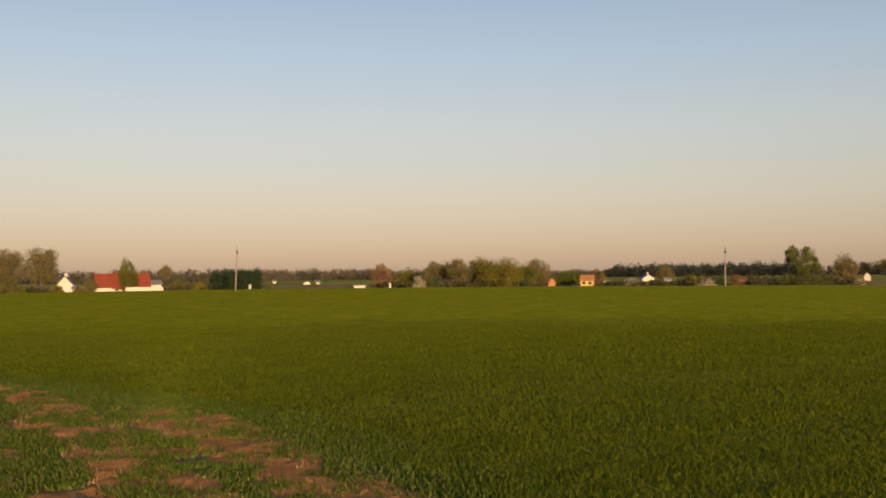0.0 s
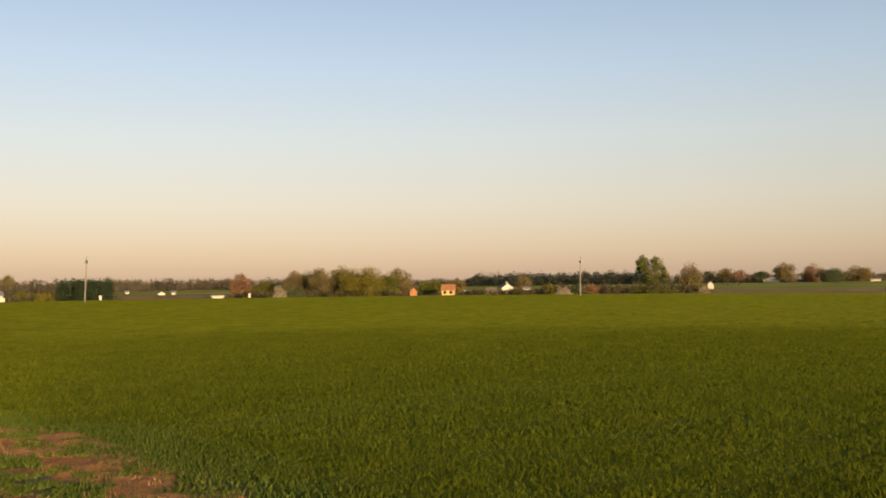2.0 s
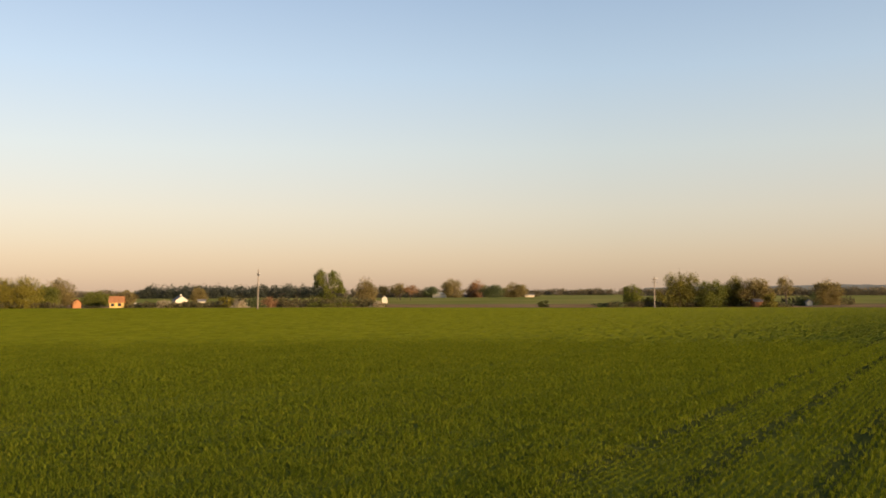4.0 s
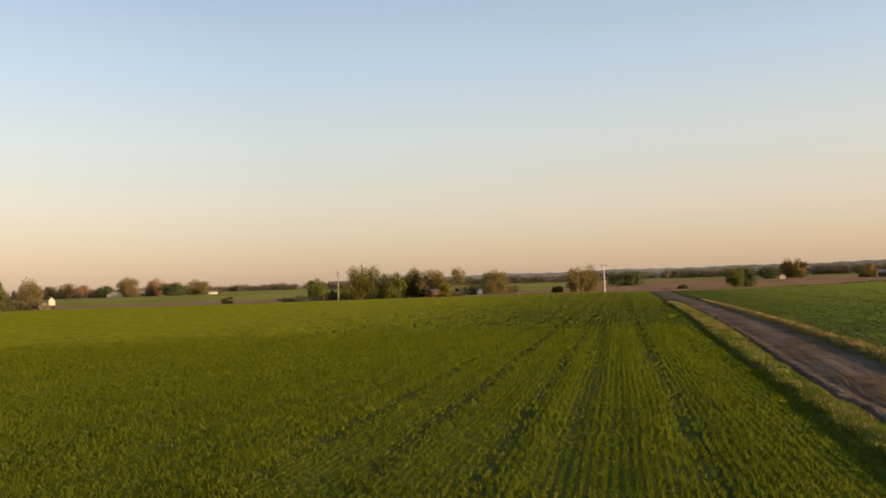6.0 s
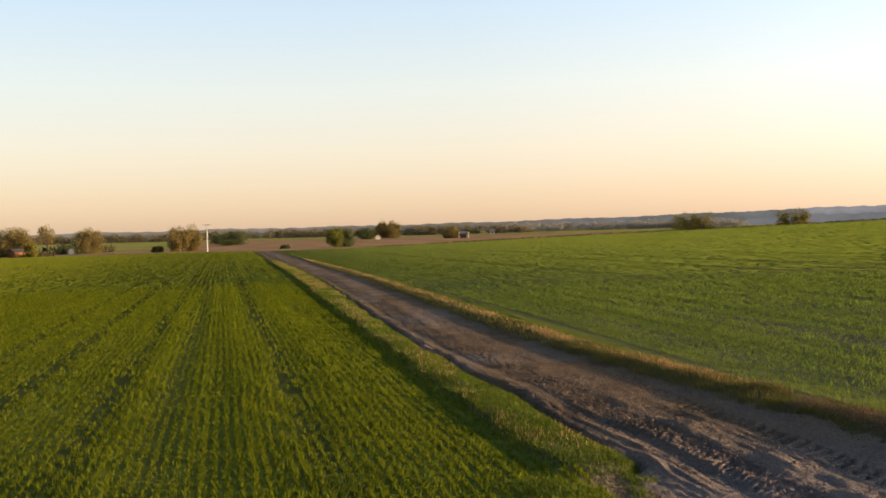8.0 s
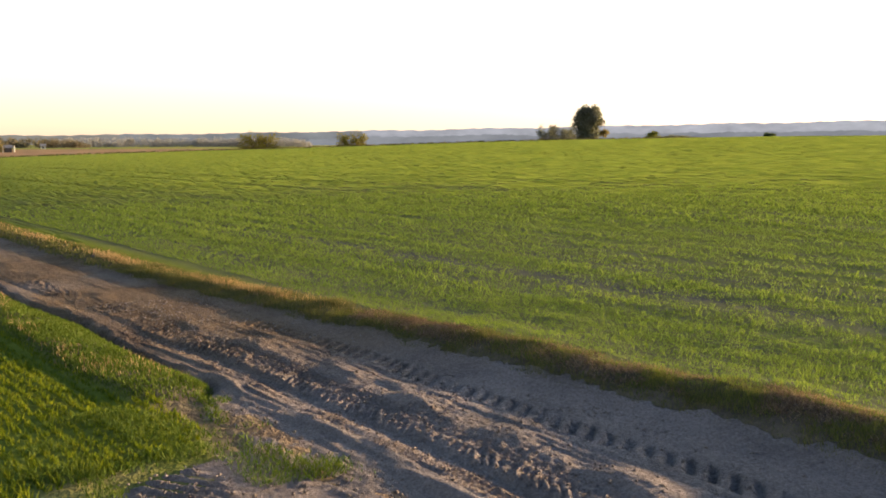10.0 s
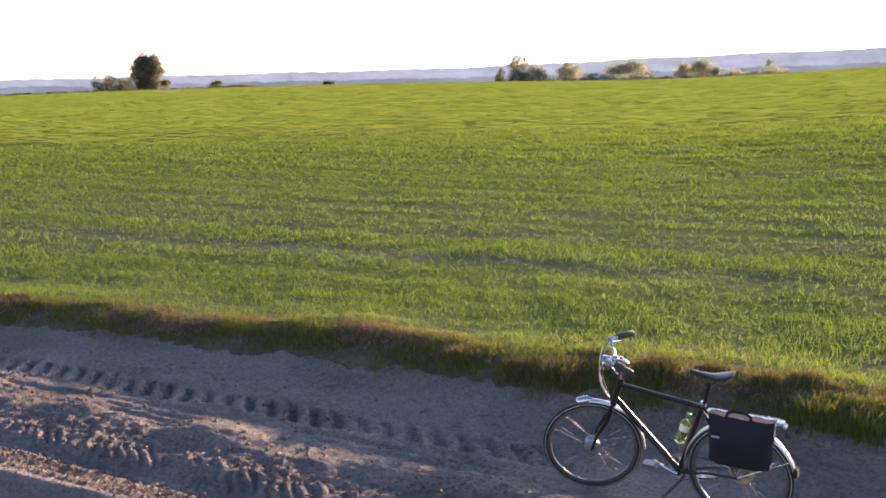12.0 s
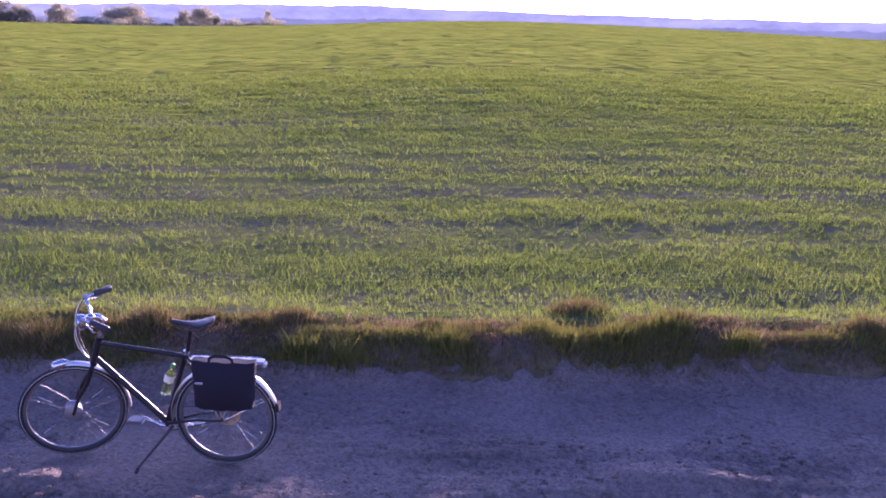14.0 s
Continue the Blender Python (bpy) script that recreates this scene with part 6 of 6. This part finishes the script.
    Shape().tube([SEAT_TOP + Vector((0.004, 0, -0.022)), SEAT_TOP + Vector((-0.002, 0, 0.008))], 0.022, 14).part("seat_clamp", MAT_CHROME, post)
    outline = ((-0.140, 0.010, 0.030), (-0.132, 0.060, 0.028), (-0.10, 0.080, 0.014), (-0.05, 0.072, 0.0), (0.0, 0.045, -0.006), (0.06, 0.026, -0.004), (0.12, 0.019, 0.004), (0.145, 0.010, 0.004))
    sx, sz = 0.245, 1.005
    sd = Shape()
    rows = []
    for dx, half, up in outline:
        rows.append([(sx + dx, half * math.cos(a), sz + up + 0.010 * math.sin(a) * (1 if math.sin(a) > 0 else 1.5) - (0.0 if math.sin(a) >= 0 else 0.005)) for a in (2 * math.pi * k / 14 for k in range(14))])
    sd.add([p for r in rows for p in r], [(i * 14 + k, i * 14 + (k + 1) % 14, (i + 1) * 14 + (k + 1) % 14, (i + 1) * 14 + k) for i in range(len(rows) - 1) for k in range(14)]
           + [tuple(range(14)), tuple((len(rows) - 1) * 14 + k for k in range(13, -1, -1))])
    saddle = sd.part("saddle", MAT_SADDLE, bike, "dark leather saddle")
    for s in (-1, 1):
        Shape().tube([(sx - 0.11, 0.03 * s, sz - 0.005), (sx - 0.06, 0.022 * s, sz - 0.05), (sx + 0.04, 0.022 * s, sz - 0.05), (sx + 0.12, 0.006 * s, sz - 0.01)], 0.0038, 7).part("saddle_rail", MAT_IRON, saddle)

    # rack and bag
    rk = Shape()
    for s in (-1, 1):
        rk.tube([(0.29, 0.02 * s, 0.735), (0.24, 0.058 * s, 0.745), (-0.16, 0.058 * s, 0.755), (-0.20, 0.03 * s, 0.755), (-0.205, 0, 0.755)], 0.0065, 8)
        rk.tube([(0.10, 0.06 * s, 0.75), (0.07, 0.07 * s, 0.36)], 0.0055, 8)
        rk.tube([(-0.15, 0.06 * s, 0.752), (0.05, 0.07 * s, 0.37)], 0.0055, 8)
    for k in (0.22, 0.10, -0.02, -0.14):
        rk.tube([(k, -0.058, 0.75), (k, 0.058, 0.75)], 0.0055, 8)
    rack = rk.part("rack", MAT_CHROME, bike, "silver tubular luggage rack")
    Shape().box(-0.215, 0.27, -0.028, 0.028, 0.758, 0.764).part("rack_plate", MAT_GUARD, rack, bevel=0.002)
    Shape().box(-0.228, -0.205, -0.03, 0.03, 0.725, 0.75).part("tail_lamp", MAT_REFLECT, rack, bevel=0.006)
    for s, out in ((1, 0.145),):
        y0, y1 = sorted((0.068 * s, (0.068 + out) * s))
        bag = Shape()
        nx, nz = 10, 8
        face = []
        for j in range(nz + 1):
            for i in range(nx + 1):
                fx, fz = i / nx, j / nz
                puff = math.sin(math.pi * fx) ** 0.5 * math.sin(math.pi * min(1, fz * 0.9 + 0.08)) ** 0.5
                w = 0.207 - 0.018 * (1 - fz)
                face.append((0.022 - w + 2 * w * fx + 0.01 * (1 - fz), (0.075 + out * (0.35 + 0.65 * puff)) * s, 0.475 + 0.325 * fz + 0.004 * math.sin(i * 2.1 + j)))
        back = [(p[0], 0.07 * s, p[2]) for p in face]
        m = len(face)
        q = [(j * (nx + 1) + i, j * (nx + 1) + i + 1, (j + 1) * (nx + 1) + i + 1, (j + 1) * (nx + 1) + i) for j in range(nz) for i in range(nx)]
        rimloop = [i for i in range(nx + 1)] + [j * (nx + 1) + nx for j in range(1, nz + 1)] + [nz * (nx + 1) + i for i in range(nx - 1, -1, -1)] + [j * (nx + 1) for j in range(nz - 1, 0, -1)]
        sides = [(rimloop[k], rimloop[(k + 1) % len(rimloop)], rimloop[(k + 1) % len(rimloop)] + m, rimloop[k] + m) for k in range(len(rimloop))]
        bag.add(face + back, q + [tuple(m + i for i in reversed(f)) for f in q] + sides)
        pannier = bag.part("pannier", MAT_BAG, bike, "black cloth pannier bag")
        Shape().tube([(-0.05, (0.075 + out * 0.45) * s, 0.785), (-0.04, (0.075 + out * 0.5) * s, 0.828), (-0.01, (0.075 + out * 0.5) * s, 0.843), (0.07, (0.075 + out * 0.5) * s, 0.843), (0.10, (0.075 + out * 0.5) * s, 0.828), (0.11, (0.075 + out * 0.45) * s, 0.785)], 0.010, 8).part("carry_handle", MAT_BAG, pannier)
        if s > 0:
            Shape().box(0.135, 0.185, 0.198, 0.206, 0.670, 0.682).part("logo_bar", MAT_REFLECT, pannier, "small pale woven mark", bevel=0.001)

    # drive: chainring, cranks, pedals, chain
    cr = Shape()
    cr.ring(BRACKET, 0.088, [(-0.01, -0.052), (0.008, -0.052), (0.008, -0.048), (-0.01, -0.048)], steps=60)
    for k in range(5):
        a = 2 * math.pi * k / 5
        cr.tube([BRACKET + Vector((0, -0.05, 0)), BRACKET + Vector((0.083 * math.cos(a), -0.05, 0.083 * math.sin(a)))], 0.006, 6)
    ring = cr.part("chainring", MAT_ALLOY, bike)
    ch = Shape()
    for up in (-1, 1):
        ch.tube([BRACKET + Vector((0, -0.05, 0.092 * up)), REAR + Vector((0, -0.048, 0.042 * up))], 0.0045, 6)
    ch.part("chain", MAT_IRON, ring)
    ca = radians(22)
    for s, turn in ((1, 0), (-1, math.pi)):
        tip = BRACKET + Vector((0.170 * math.cos(ca + turn), 0.068 * s, 0.170 * math.sin(ca + turn)))
        crank = Shape().tube([BRACKET + Vector((0, 0.05 * s, 0)), BRACKET + Vector((0.03 * math.cos(ca + turn), 0.06 * s, 0.03 * math.sin(ca + turn))), tip], [0.017, 0.013, 0.011], 10).part("crank", MAT_CHROME, bike)
        c = tip + Vector((0, 0.055 * s, 0))
        pedal = Shape().box(c[0] - 0.045, c[0] + 0.045, c[1] - 0.042, c[1] + 0.042, c[2] - 0.012, c[2] + 0.012).part("pedal", MAT_RIM, crank, bevel=0.004)
        for e in (-0.046, 0.046):
            Shape().box(c[0] + e - 0.003, c[0] + e + 0.003, c[1] - 0.03, c[1] + 0.03, c[2] - 0.008, c[2] + 0.008).part("pedal_reflector", MAT_REFLECT, pedal)

    # kickstand
    ks = Shape().tube([BRACKET + Vector((-0.045, 0.02, -0.015)), BRACKET + Vector((-0.02, 0.05, -0.05)), Vector((0.60, 0.225, 0.045))], [0.012, 0.010, 0.008], 9).part("kickstand", MAT_IRON, bike)
    Shape().tube([(0.59, 0.220, 0.058), (0.606, 0.228, 0.020)], [0.011, 0.012], 10).part("stand_foot", MAT_GRIP, ks)

    # bottle in its cage on the seat tube
    up = (SEAT_TOP - BRACKET).normalized()
    out = Vector((up[2], 0, -up[0]))
    b0 = BRACKET + up * 0.195 + out * 0.062
    cage = Shape()
    for s in (-1, 1):
        cage.tube([b0 - out * 0.036, b0 + Vector((0, 0.037 * s, 0)) + up * 0.01, b0 + Vector((0, 0.038 * s, 0)) + up * 0.10, b0 - out * 0.036 + up * 0.12], 0.003, 7)
    cage.part("bottle_cage", MAT_IRON, bike)
    bt = Shape().tube([b0 + up * k for k in (0.0, 0.008, 0.06, 0.075, 0.09, 0.15, 0.175, 0.19, 0.205)], [0.026, 0.033, 0.033, 0.029, 0.032, 0.032, 0.022, 0.014, 0.014], 18).part("bottle", MAT_BOTTLE, bike, "yellow-green plastic drink bottle")
    Shape().tube([b0 + up * 0.098, b0 + up * 0.148], 0.0335, 18, False).part("label", MAT_LABEL, bt, "pale paper label")
    Shape().tube([b0 + up * 0.200, b0 + up * 0.206, b0 + up * 0.225, b0 + up * 0.228], [0.015, 0.017, 0.016, 0.012], 16).part("cap", MAT_CAP, bt, "green screw cap")
    return bike


make_bicycle()
